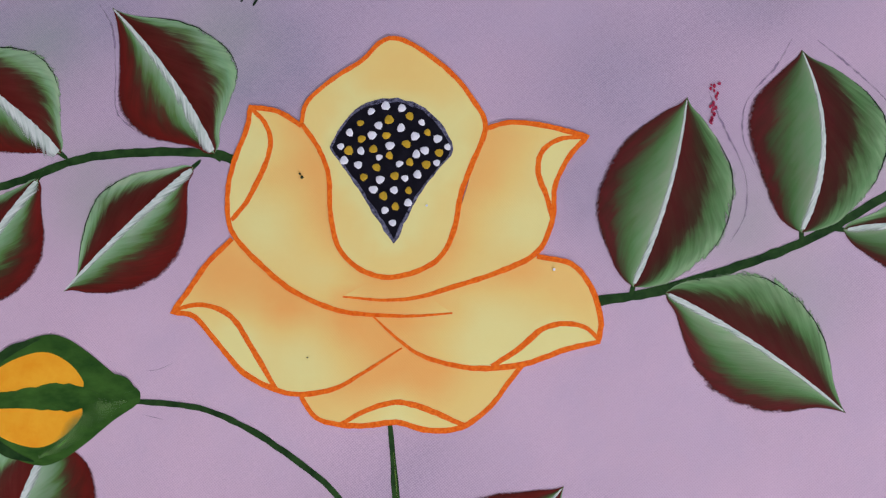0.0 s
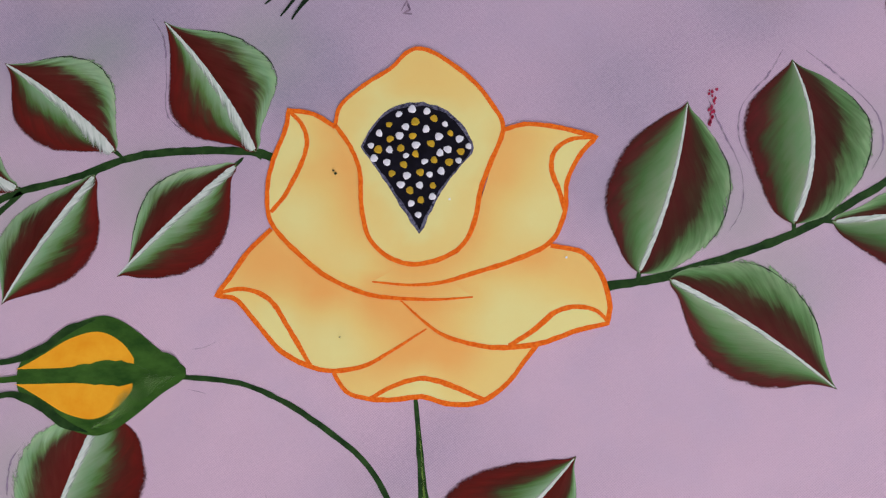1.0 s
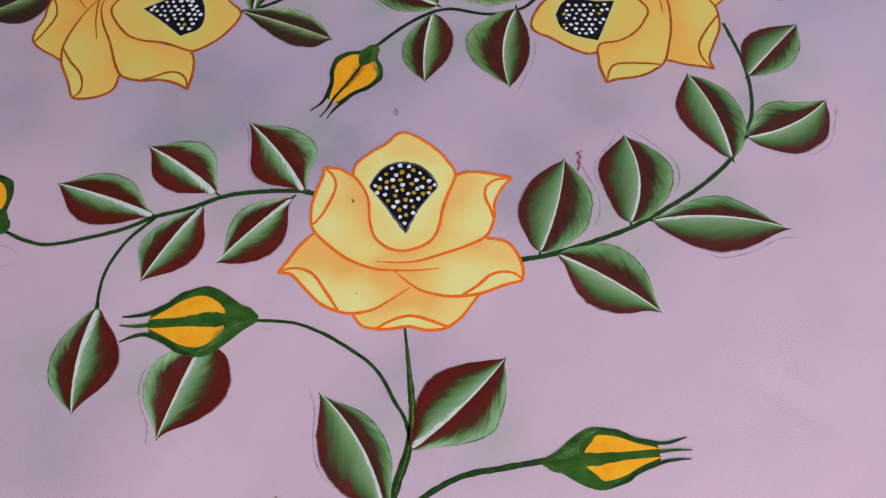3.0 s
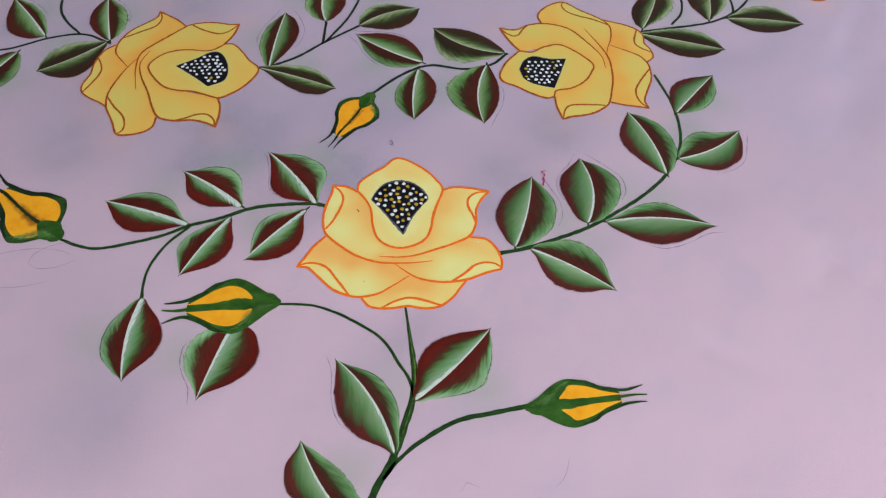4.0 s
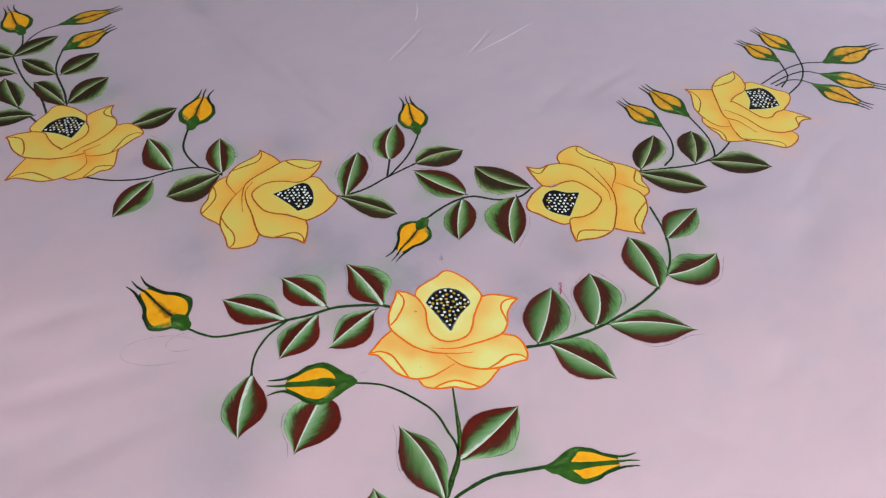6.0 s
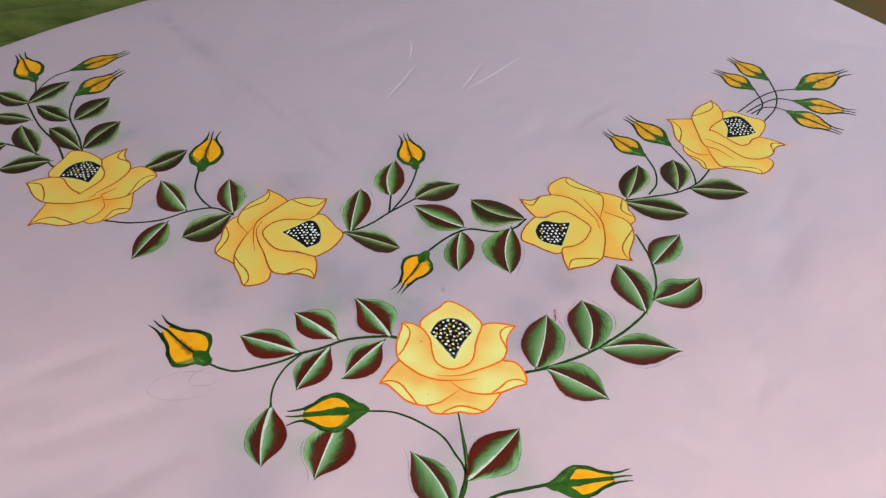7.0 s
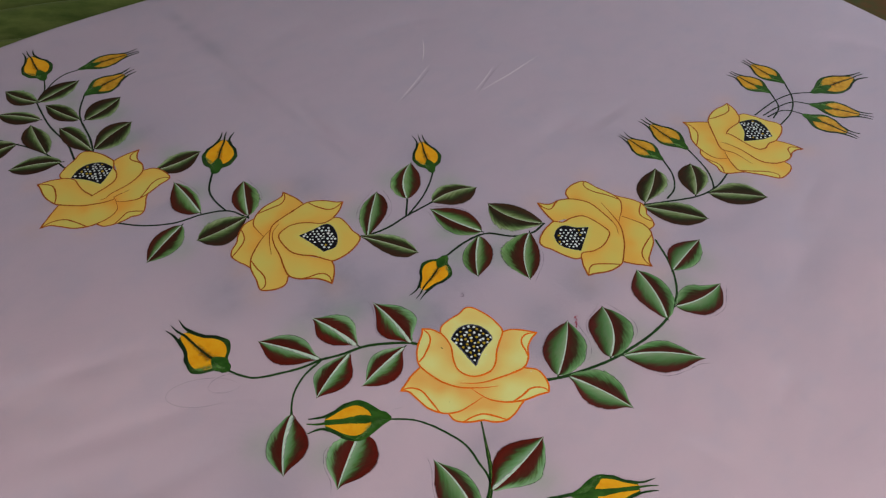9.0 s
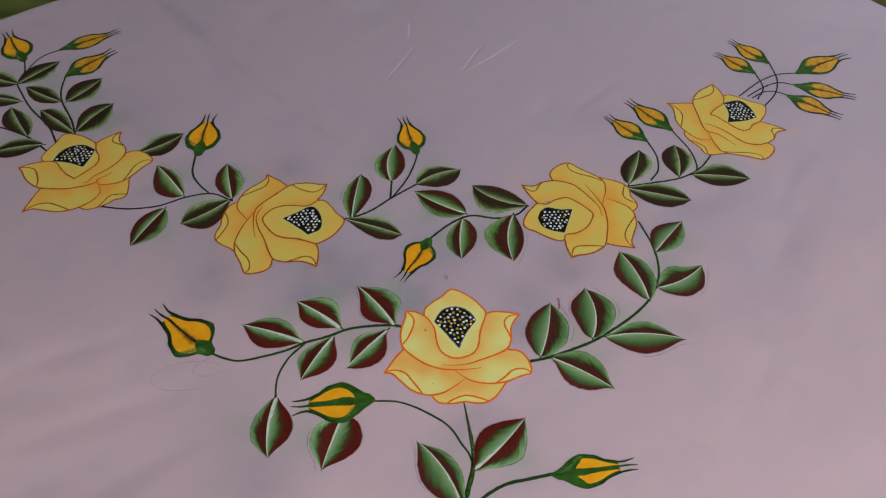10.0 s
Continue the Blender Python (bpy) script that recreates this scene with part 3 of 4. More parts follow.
def bud(kind, base, tip, half, peak):
    """A painted bud on its calyx, with three thin sepal tips."""
    serial[0] += 1
    base, tip = np.array(base), np.array(tip)
    d = tip - base
    length = np.linalg.norm(d)
    d /= length
    left = np.array((-d[1], d[0]))
    ob = thing("painted_bud", base, "painted rosebud, orange petals in a green calyx" if kind != "slim" else "slim painted rosebud, ochre petals in a green calyx",
               "painted bud", "painted buds on the cloth")

    def at(pairs):
        return [base + length * a * d + half * b * left for a, b in pairs]

    pk = min(max(peak, 0.33), 0.42)
    if kind == "slim":
        half *= 0.90
    up = [(0.0, 0.07), (0.03, 0.17), (0.075, 0.27), (0.125, 0.40), (pk * 0.55, 0.72), (pk * 0.78, 0.95), (pk, 1.02), (pk + 0.14, 0.84), (pk + 0.26, 0.48), (0.78, 0.24)]
    if kind == "open":
        up = [(0.0, 0.10), (0.045, 0.26), (0.10, 0.25), (0.135, 0.40), (0.20, 0.76), (pk * 0.82, 0.98), (pk, 1.03), (pk + 0.14, 0.84), (pk + 0.26, 0.48), (0.78, 0.24)]
    if kind == "slim":
        up = [(0.0, 0.08), (0.05, 0.18), (0.11, 0.34), (pk * 0.55, 0.72), (pk * 0.78, 0.94), (pk, 1.0), (pk + 0.14, 0.82), (pk + 0.26, 0.50), (0.78, 0.26)]
    green = CALYX if kind == "lobed" else CALYX_DARK
    outline = ring(at(up + [(a, -b) for a, b in up[::-1]]), 0.002)
    film("calyx", outline, 0.00030, green, ob, "deep green calyx", 0.01)
    # lobed: two petals parted by a broad sepal; open: a full orange body in a thin green rim; slim: a narrow ochre body
    f, start, gap = {"lobed": (0.76, 0.60, 0.13), "open": (0.82, 0.52, 0.02), "slim": (0.84, 0.58, 0.02)}[kind]
    if kind == "lobed" and half < 0.025:
        start = 0.76
    for sgn in (1, -1):
        pet = [(pk * start, gap), (pk * (start - 0.02), 0.34 * f), (pk * (start + 0.14), 0.74 * f), (pk, 0.98 * f), (pk + 0.13, 0.84 * f), (pk + 0.25, 0.50 * f), (0.76, 0.19), (0.80, gap), (pk + 0.15, gap)]
        film("bud_petal", ring(at([(a, sgn * b) for a, b in pet]), 0.002), 0.00036, BUD_DULL if kind == "slim" else BUD, ob,
             "ochre petal" if kind == "slim" else "orange petal", 0.01)
    if kind == "lobed":
        film("calyx_knob", ring(at([(0.02, -0.12), (0.05, -0.27), (0.10, -0.36), (0.145, -0.34), (0.15, -0.18), (0.08, -0.06)]), 0.0015), 0.00056, CALYX, ob, "small green knob of the calyx", 0.01)
        mid = glide(at([(pk * 0.4, 0.0), (pk, -0.03), (0.72, 0.02), (0.88, 0.05), (1.0, 0.0)]), 0.003)
        stroke("sepal", mid, (half * 0.10, half * 0.46, half * 0.36, half * 0.22, half * 0.13, half * 0.10, half * 0.03), 0.00046, CALYX, ob, "", 0.1, serial[0])
    else:
        mid = glide(at([(pk * start, 0.0), (pk + 0.1, 0.05), (0.72, -0.02), (0.88, 0.03), (1.0, 0.0)]), 0.003)
        stroke("petal_streak", glide(at([(pk * start, 0.0), (pk + 0.05, 0.06), (0.76, -0.02)]), 0.003), (half * 0.40, half * 0.46, half * 0.30, half * 0.10), 0.00040, BUD_STREAK, ob, "brown brushed streak", 0.3, serial[0])
        stroke("sepal", mid, (half * 0.16, half * 0.10, half * 0.07, half * 0.09, half * 0.10, half * 0.09, half * 0.03), 0.00046, STEM_DARK, ob, "", 0.2, serial[0])
        tuft = [(0.0, 0.08), (0.06, 0.24), (pk * 0.42, 0.36), (pk * (start + 0.22), 0.16), (pk * (start + 0.30), 0.0)]
        film("calyx_tuft", ring(at(tuft + [(a, -b) for a, b in tuft[-2::-1]]), 0.002), 0.00050, CALYX, ob, "bright green base of the calyx", 0.01)
    stroke("highlight", glide(at([(0.05, 0.05), (pk * 0.5, 0.26), (pk * 0.75, 0.66), (pk, 0.90)]), 0.003), (half * 0.06, half * 0.40, half * 0.30, half * 0.05), 0.00054, CALYX_LIGHT, ob, "paler green brushed light", 0.3, serial[0])
    curl = 0.12 * math.sin(serial[0] * 1.7)
    for sgn in (1, -1):
        line = glide(at([(pk + 0.02, 0.96 * sgn), (pk + 0.14, 0.80 * sgn), (pk + 0.25, 0.50 * sgn), (0.80, 0.30 * sgn), (0.90, 0.30 * sgn + curl * 0.5), (0.985, 0.36 * sgn + curl)]), 0.003)
        stroke("sepal", line, (half * 0.03, half * 0.14, half * 0.15, half * 0.14, half * 0.10, half * 0.03), 0.00042, STEM if kind == "lobed" else STEM_DARK, ob, "", 0.15, serial[0])


def stem(w0, w1, *pts):
    """A brushed stem, widths in millimetres."""
    serial[0] += 1
    line = glide(pts, 0.004)
    if pts[0][1] > 0.3:
        w0, w1 = w0 * 1.25, w1 * 1.25
    ob = stroke("painted_vine", line - np.array(pts[0]), (w0 * 0.001, w1 * 0.001) if w1 < w0 + 1 else (w0 * 0.001, w1 * 0.001, w1 * 0.00115, w1 * 0.001), 0.00012, STEM if pts[0][1] < 0.2 else STEM_DARK, None, "", 0.16, serial[0])
    ob.location = (pts[0][0], pts[0][1], 0)
    if w1 > w0 + 1:
        shine = line + np.array((0.0006, 0))
        stroke("highlight", shine[3:len(shine) * 2 // 3], (w0 * 0.0002, w1 * 0.0004, w1 * 0.0003, w1 * 0.0001), 0.00017, STEM_LIGHT, ob, "lighter green brushed streak", 0.4, serial[0])
    tagged(ob, "thin dark green painted vine stem", "painted vine", "painted vines on the cloth")


# one rose as the painter draws it, in millimetres round its centre; the first points of each petal carry the drawn line
ANCHORS = [(-5, 100), (-1, -2), (-75, 63), (90, 52), (-106, -38), (97, -46), (4, -87), (0, -19), (-49, 54), (41, 54), (-79, -3), (67, -7), (-41, -76), (61, -58), (5, -51), (-9, -38), (-48, -27), (27, -23)]
PETALS = [
    ("bottom", 10, [(-41, -76), (-34, -85), (-23, -88), (-10, -88), (4, -86), (19, -89), (34, -87), (47, -77), (55, -66), (61, -58), (42, -50), (6, -42), (-24, -60)],
     [(-22, -88), (-10, -81), (3, -77), (16, -79), (35, -86), (19, -89), (4, -86), (-10, -88)]),
    ("lower_left", 12, [(-79, -3), (-90, -15), (-98, -28), (-105, -39), (-94, -41), (-82, -53), (-69, -66), (-54, -73), (-42, -75), (-26, -72), (-11, -63), (5, -52), (9, -38), (-15, -29), (-48, -20)],
     [(-105, -38), (-91, -35), (-77, -40), (-66, -54), (-53, -73), (-69, -66), (-82, -53), (-94, -41)]),
    ("lower_right", 12, [(67, -7), (83, -10), (92, -20), (97, -35), (96, -46), (81, -50), (63, -57), (44, -60), (29, -59), (14, -55), (3, -48), (-9, -38), (6, -26), (38, -14)],
     [(96, -45), (91, -40), (81, -38), (70, -41), (60, -50), (47, -59), (63, -57), (81, -50)]),
    ("left", 14, [(-49, 54), (-61, 61), (-75, 63), (-76, 52), (-81, 35), (-83, 20), (-81, 4), (-75, -5), (-63, -16), (-48, -27), (-28, -35), (-12, -37), (9, -37), (28, -35), (17, -27), (0, -6), (-31, 18), (-36, 43)],
     [(-75, 63), (-66, 53), (-64, 40), (-72, 18), (-80, 6), (-83, 18), (-81, 35), (-76, 52)]),
    ("right", 13, [(40, 54), (52, 58), (69, 57), (90, 52), (81, 41), (75, 27), (74, 11), (67, -5), (49, -15), (27, -23), (12, -28), (-4, -30), (-24, -29), (0, -14), (26, 6)],
     [(90, 52), (76, 50), (68, 43), (67, 33), (71, 22), (74, 11), (75, 27), (81, 41)]),
    ("centre", 21, [(-49, 55), (-47, 66), (-35, 78), (-21, 88), (-13, 97), (-5, 100), (7, 95), (24, 82), (36, 67), (41, 55), (34, 34), (30, 21), (27, 3), (19, -11), (0, -19), (-16, -16), (-27, -6), (-32, 10), (-34, 29), (-40, 43)], None),
]
# where the paint runs to orange (plus) and to pale yellow (minus): x, y, reach, amount
TONES = [(-52, -36, 13, 0.40), (20, -66, 14, 0.25), (62, -16, 12, 0.2), (-66, 30, 10, 0.2), (-84, -20, 22, 0.45), (-20, -45, 22, 0.35), (86, -22, 16, 0.25), (0, 82, 26, 0.18), (5, -64, 22, 0.2), (-48, 30, 16, 0.18), (48, 28, 14, 0.2), (55, 50, 12, 0.15),
         (-40, -60, 20, -0.45), (45, -46, 24, -0.5), (-68, 2, 18, -0.4), (62, 8, 18, -0.4), (-30, -22, 16, -0.35), (15, 22, 22, -0.1), (-72, 42, 12, -0.3), (74, 38, 9, -0.35),
         (-72, -52, 10, -0.5), (78, -46, 10, -0.5), (5, -82, 9, -0.5), (25, 40, 9, -0.4), (-24, 30, 10, -0.3), (0, 10, 12, -0.3), (-28, 74, 8, -0.3), (30, 62, 10, -0.3)]


def warp(anchors):
    """The smooth bending of the drawn rose that brings its anchors to those of another (thin-plate)."""
    src, dst = np.array(ANCHORS, float), np.array(anchors, float)
    n = len(src)

    def kernel(r):
        return np.where(r > 0, r * r * np.log(np.maximum(r, 1e-9)), 0.0)

    k = kernel(np.linalg.norm(src[:, None] - src[None], axis=2)) + 60.0 * np.eye(n)
    one = np.hstack([np.ones((n, 1)), src])
    sol = np.linalg.solve(np.block([[k, one], [one.T, np.zeros((3, 3))]]), np.vstack([dst, np.zeros((3, 2))]))

    def move(pts):
        p = np.atleast_2d(np.asarray(pts, float))
        u = kernel(np.linalg.norm(p[:, None] - src[None], axis=2))
        return (u @ sol[:n] + np.hstack([np.ones((len(p), 1)), p]) @ sol[n:]) * 0.001

    return move


def rose(anchors, core, mat, line_mat, width, whites=None, golds=None, label=""):
    serial[0] += 1
    move = warp(anchors)
    centre = move([(0, 0)])[0]
    ob = thing("painted_rose", centre, label, "painted rose", "painted roses on the cloth")
    spots = [(*move([(x, y)])[0], r * 0.001, a) for x, y, r, a in TONES]
    core = np.array(core) * 0.001
    mid = core.mean(axis=0)

    def tone(x, y):
        t = 0.36 + (0.55 if mat is PETAL else 0.40) * math.exp(-(np.min(np.hypot(over[:, 0] - x, over[:, 1] - y)) / 0.013) ** 1.3)
        for sx, sy, r, a in spots:
            t += (1.1 if mat is PETAL else 0.75) * a * math.exp(-((x - sx) ** 2 + (y - sy) ** 2) / (r * r))
        near = np.min(np.hypot(rim[:, 0] - x, rim[:, 1] - y))
        return min(max(t - 0.45 * math.exp(-(near / 0.006) ** 2), 0), 1)

    rim = ring(core, 0.003)
    for i, (name, drawn, pts, fold) in enumerate(PETALS):
        z = 0.00016 + 0.00010 * i
        # warm paint gathers under the edges of the petals that lie over this one
        over = np.vstack([glide(move(q[2][:q[1]]), 0.004) for q in PETALS[i + 1:]] or [move([(0, 400)])])
        p = move(pts)
        poly = ring(p, 0.003)
        pet = film("petal", poly, z, mat, ob, "", 0.006, tone)
        line = glide(list(p[:drawn]) + ([p[0]] if drawn > len(p) else []), 0.0025)
        taper = (width * 0.9, width, width * 1.1, width, width * 0.95) if name in ("bottom", "centre") else (width, width * 1.1, width, width * 1.1, width * 0.9, width * 0.35)
        stroke("outline", line, taper, z + 0.00006, line_mat, pet, "orange brushed outline", 0.14, serial[0] * 10 + i)
        if fold:
            f = move(fold)
            film("fold", ring(f, 0.0025), z + 0.00003, mat, pet, "pale folded edge", 0.006, lambda x, y: max(tone(x, y) - 0.2, 0))
            stroke("fold_outline", glide(f[:6 if name in ("right", "lower_right") else 5], 0.0025), (width * 0.8, width, width * 1.15, width * 0.9), z + 0.00005, line_mat, pet, "orange brushed outline", 0.14, serial[0] * 10 + i)
    heart = film("core", rim, 0.00078, CORE, ob, "black stamen patch", 0.01)
    stroke("rim", np.vstack([rim, rim[:1]]), (0.0010, 0.0022, 0.0007, 0.0020, 0.0010) if mat is PETAL else (0.0004, 0.0010, 0.0003, 0.0008), 0.00082, CORE_RIM, heart, "blue-grey brushed edge", 0.5, serial[0])
    rng = random.Random(40 + serial[0])
    if mat is PETAL_GOLD:
        for ax, ay in ((-75, 63), (90, 52), (-106, -38), (97, -46), (4, -87), (-80, 10), (60, -65), (-50, -76)):
            BLUSH.append((*move([(ax * 1.06, ay * 1.06)])[0], 0.022, 0.24))
    if whites is None:
        whites, golds, step = [], [], 0.0070
        lo, hi = core.min(axis=0), core.max(axis=0)
        row = 0
        for y in np.arange(lo[1] + 0.003, hi[1], step * 0.87):
            row += 1
            for x in np.arange(lo[0] + (row % 2) * step / 2, hi[0], step):
                q = (x + rng.uniform(-1, 1) * 0.0013, y + rng.uniform(-1, 1) * 0.0013)
                if inside(rim, *q) and np.min(np.hypot(rim[:, 0] - q[0], rim[:, 1] - q[1])) > 0.003:
                    (whites if rng.random() < 0.93 else golds).append(q)
    else:
        whites, golds = ([(x * 0.001, y * 0.001) for x, y in dots] for dots in (whites, golds))
    for dots, dot_mat, words in ((whites, DOT_WHITE, "white paint dot"), (golds, DOT_GOLD, "golden paint dot")):
        for x, y in dots:
            r = rng.uniform(0.0017, 0.0024) if mat is PETAL else rng.uniform(0.0016, 0.0024)
            turn, squash = rng.uniform(0, 3.1), rng.uniform(0.8, 1.0)
            verts, faces = [], []
            for layer, (k, h) in enumerate(((1.0, 0.00078), (0.9, 0.00092), (0.55, 0.00098))):
                for a in range(9):
                    b = a * math.tau / 9
                    rr = r * k * (1 + 0.1 * math.sin(3 * b + turn * 5))
                    u, w = rr * math.cos(b), rr * squash * math.sin(b)
                    verts.append((x + u * math.cos(turn) - w * math.sin(turn) - centre[0], y + u * math.sin(turn) + w * math.cos(turn) - centre[1], h))
            for layer in range(2):
                for a in range(9):
                    faces.append((layer * 9 + a, layer * 9 + (a + 1) % 9, layer * 9 + 9 + (a + 1) % 9, layer * 9 + 9 + a))
            faces.append(tuple(range(18, 27)))
            mesh_object("dot", verts, faces, dot_mat, heart, words, None, True)


rose([(x + 27, y + 113) for x, y in ANCHORS],
     [(-7, 156), (-2, 167), (7, 177), (21, 181), (35, 178), (45, 170), (52, 157), (45, 146), (36, 133), (26, 111), (14, 128), (4, 142)], PETAL, LINE, 0.0024,
     [(12, 175), (19, 178), (27, 177), (16, 168), (27, 167), (37, 170), (2, 164), (13, 163), (34, 163), (45, 162), (-2, 157), (22, 158), (8, 155), (39, 156), (50, 158), (35, 154), (17, 152), (0, 150), (7, 148), (27, 149), (45, 150), (18, 141), (30, 142), (36, 144), (15, 136), (25, 136), (32, 130), (21, 126), (25, 120)],
     [(21, 171), (31, 173), (7, 169), (20, 163), (8, 161), (40, 165), (2, 155), (14, 156), (30, 159), (46, 155), (22, 153), (16, 147), (32, 150), (40, 149), (10, 142), (25, 143), (32, 136), (20, 133), (26, 128)],
     "large painted rose, apricot-yellow petals with orange outlines")
rose([(-147, 356), (-244, 365), (-180, 442), (-185, 264), (-283, 469), (-293, 254), (-346, 351), (-280, 362), (-194, 404), (-190, 310), (-247, 439), (-254, 280), (-325, 405), (-315, 299), (-303, 366), (-295, 379), (-272, 412), (-271, 321)],
     [(-246, 365), (-225, 377), (-207, 389), (-194, 385), (-184, 363), (-185, 340), (-203, 329), (-222, 346)], PETAL_GOLD, LINE_DARK, 0.0022, label="painted rose on its side, golden petals with thin rust outlines")
rose([(143, 338), (214, 345), (210, 270), (149, 431), (312, 285), (237, 483), (330, 401), (259, 364), (205, 307), (172, 387), (270, 297), (203, 440), (326, 366), (283, 446), (284, 396), (278, 383), (278, 334), (239, 428)],
     [(167, 354), (174, 369), (186, 377), (205, 372), (226, 372), (216, 346), (206, 321), (186, 327), (172, 337)], PETAL_GOLD, LINE_DARK, 0.0022, label="painted rose turned sideways, golden petals with a blunt dark core")
rose([(-656, 581), (-617, 503), (-710, 496), (-558, 585), (-672, 392), (-485, 508), (-527, 414), (-611, 463), (-673, 510), (-595, 554), (-657, 444), (-536, 529), (-581, 399), (-515, 468), (-565, 451), (-562, 459), (-614, 443), (-552, 494)],
     [(-657, 511), (-651, 533), (-637, 547), (-615, 551), (-592, 539), (-595, 517), (-601, 495), (-628, 506)], PETAL_GOLD, LINE_DARK, 0.0022, label="painted rose under a cluster of buds, deep golden petals")
rose([(631, 629), (550, 604), (550, 697), (649, 559), (449, 643), (581, 482), (478, 516), (529, 606), (561, 659), (607, 583), (496, 640), (604, 525), (462, 562), (524, 500), (504, 538), (504, 554), (498, 592), (561, 527)],
     [(556, 639), (587, 645), (601, 626), (605, 596), (583, 587), (548, 583), (557, 610)], PETAL_GOLD, LINE_DARK, 0.0022, label="painted rose below five slim buds, golden petals")


# stems, leaves and buds
stem(4.6, 3.2, (-0.054, 0.149), (-0.066, 0.152), (-0.095, 0.152), (-0.129, 0.148), (-0.162, 0.135), (-0.192, 0.126), (-0.220, 0.113), (-0.272, 0.100), (-0.296, 0.103), (-0.317, 0.112))
stem(3.2, 2.6, (-0.190, 0.126), (-0.211, 0.102), (-0.223, 0.072), (-0.223, 0.040))
stem(4.6, 3.2, (0.119, 0.085), (0.155, 0.093), (0.207, 0.112), (0.241, 0.130), (0.284, 0.159), (0.314, 0.188), (0.334, 0.221), (0.342, 0.255), (0.341, 0.295), (0.330, 0.343))
stem(2.0, 6.0, (0.028, 0.027), (0.033, -0.012), (0.036, -0.040), (0.035, -0.062), (0.029, -0.085), (0.018, -0.117), (0.012, -0.130), (0.004, -0.143), (-0.010, -0.178))
stem(2.6, 3.0, (-0.093, 0.032), (-0.062, 0.030), (-0.039, 0.022), (-0.024, 0.014), (-0.001, -0.001), (0.012, -0.015), (0.022, -0.033), (0.030, -0.045), (0.0340, -0.057), (0.0358, -0.067))
stem(3.0, 4.0, (0.009, -0.137), (0.021, -0.122), (0.039, -0.107), (0.070, -0.089), (0.102, -0.082), (0.136, -0.076))
stem(3.0, 2.6, (-0.148, 0.361), (-0.127, 0.367), (-0.100, 0.382), (-0.072, 0.406), (-0.029, 0.438))
stem(2.8, 2.4, (-0.073, 0.404), (-0.071, 0.447))
stem(2.6, 2.4, (-0.070, 0.407), (-0.046, 0.449), (-0.033, 0.484), (-0.026, 0.515))
stem(3.0, 3.0, (0.155, 0.384), (0.133, 0.363), (0.099, 0.356), (0.059, 0.363), (0.025, 0.347), (-0.009, 0.316))
stem(2.6, 2.6, (-0.553, 0.402), (-0.503, 0.394), (-0.454, 0.399), (-0.411, 0.418), (-0.370, 0.425), (-0.333, 0.407))
stem(2.4, 3.0, (-0.373, 0.424), (-0.398, 0.451), (-0.412, 0.479), (-0.414, 0.523))
stem(3.0, 2.6, (-0.666, 0.560), (-0.694, 0.606), (-0.741, 0.656), (-0.781, 0.714), (-0.793, 0.735))
stem(3.0, 2.6, (-0.639, 0.581), (-0.657, 0.621), (-0.688, 0.672), (-0.701, 0.707), (-0.706, 0.753))
stem(2.4, 2.4, (-0.789, 0.732), (-0.789, 0.768), (-0.801, 0.804))
stem(2.2, 2.2, (-0.787, 0.763), (-0.781, 0.796), (-0.767, 0.823), (-0.743, 0.840))
stem(2.8, 2.4, (-0.677, 0.539), (-0.719, 0.575), (-0.762, 0.597), (-0.792, 0.608), (-0.844, 0.626))
stem(3.0, 2.4, (0.317, 0.421), (0.367, 0.429), (0.425, 0.441), (0.465, 0.465), (0.495, 0.500))
stem(2.4, 2.4, (0.387, 0.535), (0.395, 0.496), (0.389, 0.460), (0.371, 0.436))
stem(2.4, 2.4, (0.439, 0.563), (0.458, 0.509), (0.459, 0.465), (0.447, 0.448))
stem(2.4, 2.2, (0.646, 0.729), (0.647, 0.684), (0.625, 0.649))
stem(2.4, 2.2, (0.685, 0.760), (0.683, 0.710), (0.665, 0.666), (0.630, 0.627))
stem(2.2, 2.2, (0.592, 0.659), (0.644, 0.702), (0.686, 0.724), (0.730, 0.729))
stem(2.2, 2.2, (0.608, 0.658), (0.651, 0.687), (0.683, 0.699), (0.712, 0.691))
stem(2.2, 2.2, (0.615, 0.653), (0.645, 0.671), (0.667, 0.671), (0.687, 0.660))
leaf("crimson", (-0.064, 0.152), (-0.123, 0.227), 1, (0.075, 0.242, 0.264, 0.143, 0.037), (0.103, 0.339, 0.347, 0.257, 0.079), -0.040)
leaf("crimson", (-0.141, 0.150), (-0.211, 0.200), 1, (0.073, 0.216, 0.273, 0.227, 0.061), (0.108, 0.304, 0.357, 0.279, 0.093), -0.035)
leaf("crimson", (-0.074, 0.145), (-0.132, 0.082), 1, (0.062, 0.259, 0.328, 0.283, 0.138), (0.094, 0.228, 0.264, 0.170, 0.021), -0.020)
leaf("crimson", (-0.151, 0.137), (-0.192, 0.065), 1, (0.097, 0.265, 0.314, 0.246, 0.088), (0.068, 0.198, 0.277, 0.263, 0.101), -0.029)
leaf("crimson", (-0.192, 0.128), (-0.284, 0.160), 1, (0.070, 0.203, 0.274, 0.236, 0.096), (0.055, 0.214, 0.260, 0.213, 0.081), -0.023)
leaf("crimson", (-0.222, 0.042), (-0.223, -0.045), 1, (0.093, 0.247, 0.318, 0.255, 0.085), (0.123, 0.262, 0.311, 0.280, 0.126), -0.063)
leaf("crimson", (-0.131, 0.015), (-0.155, -0.064), 1, (0.299, 0.425, 0.427, 0.302, 0.084), (0.144, 0.326, 0.352, 0.272, 0.088), -0.016)
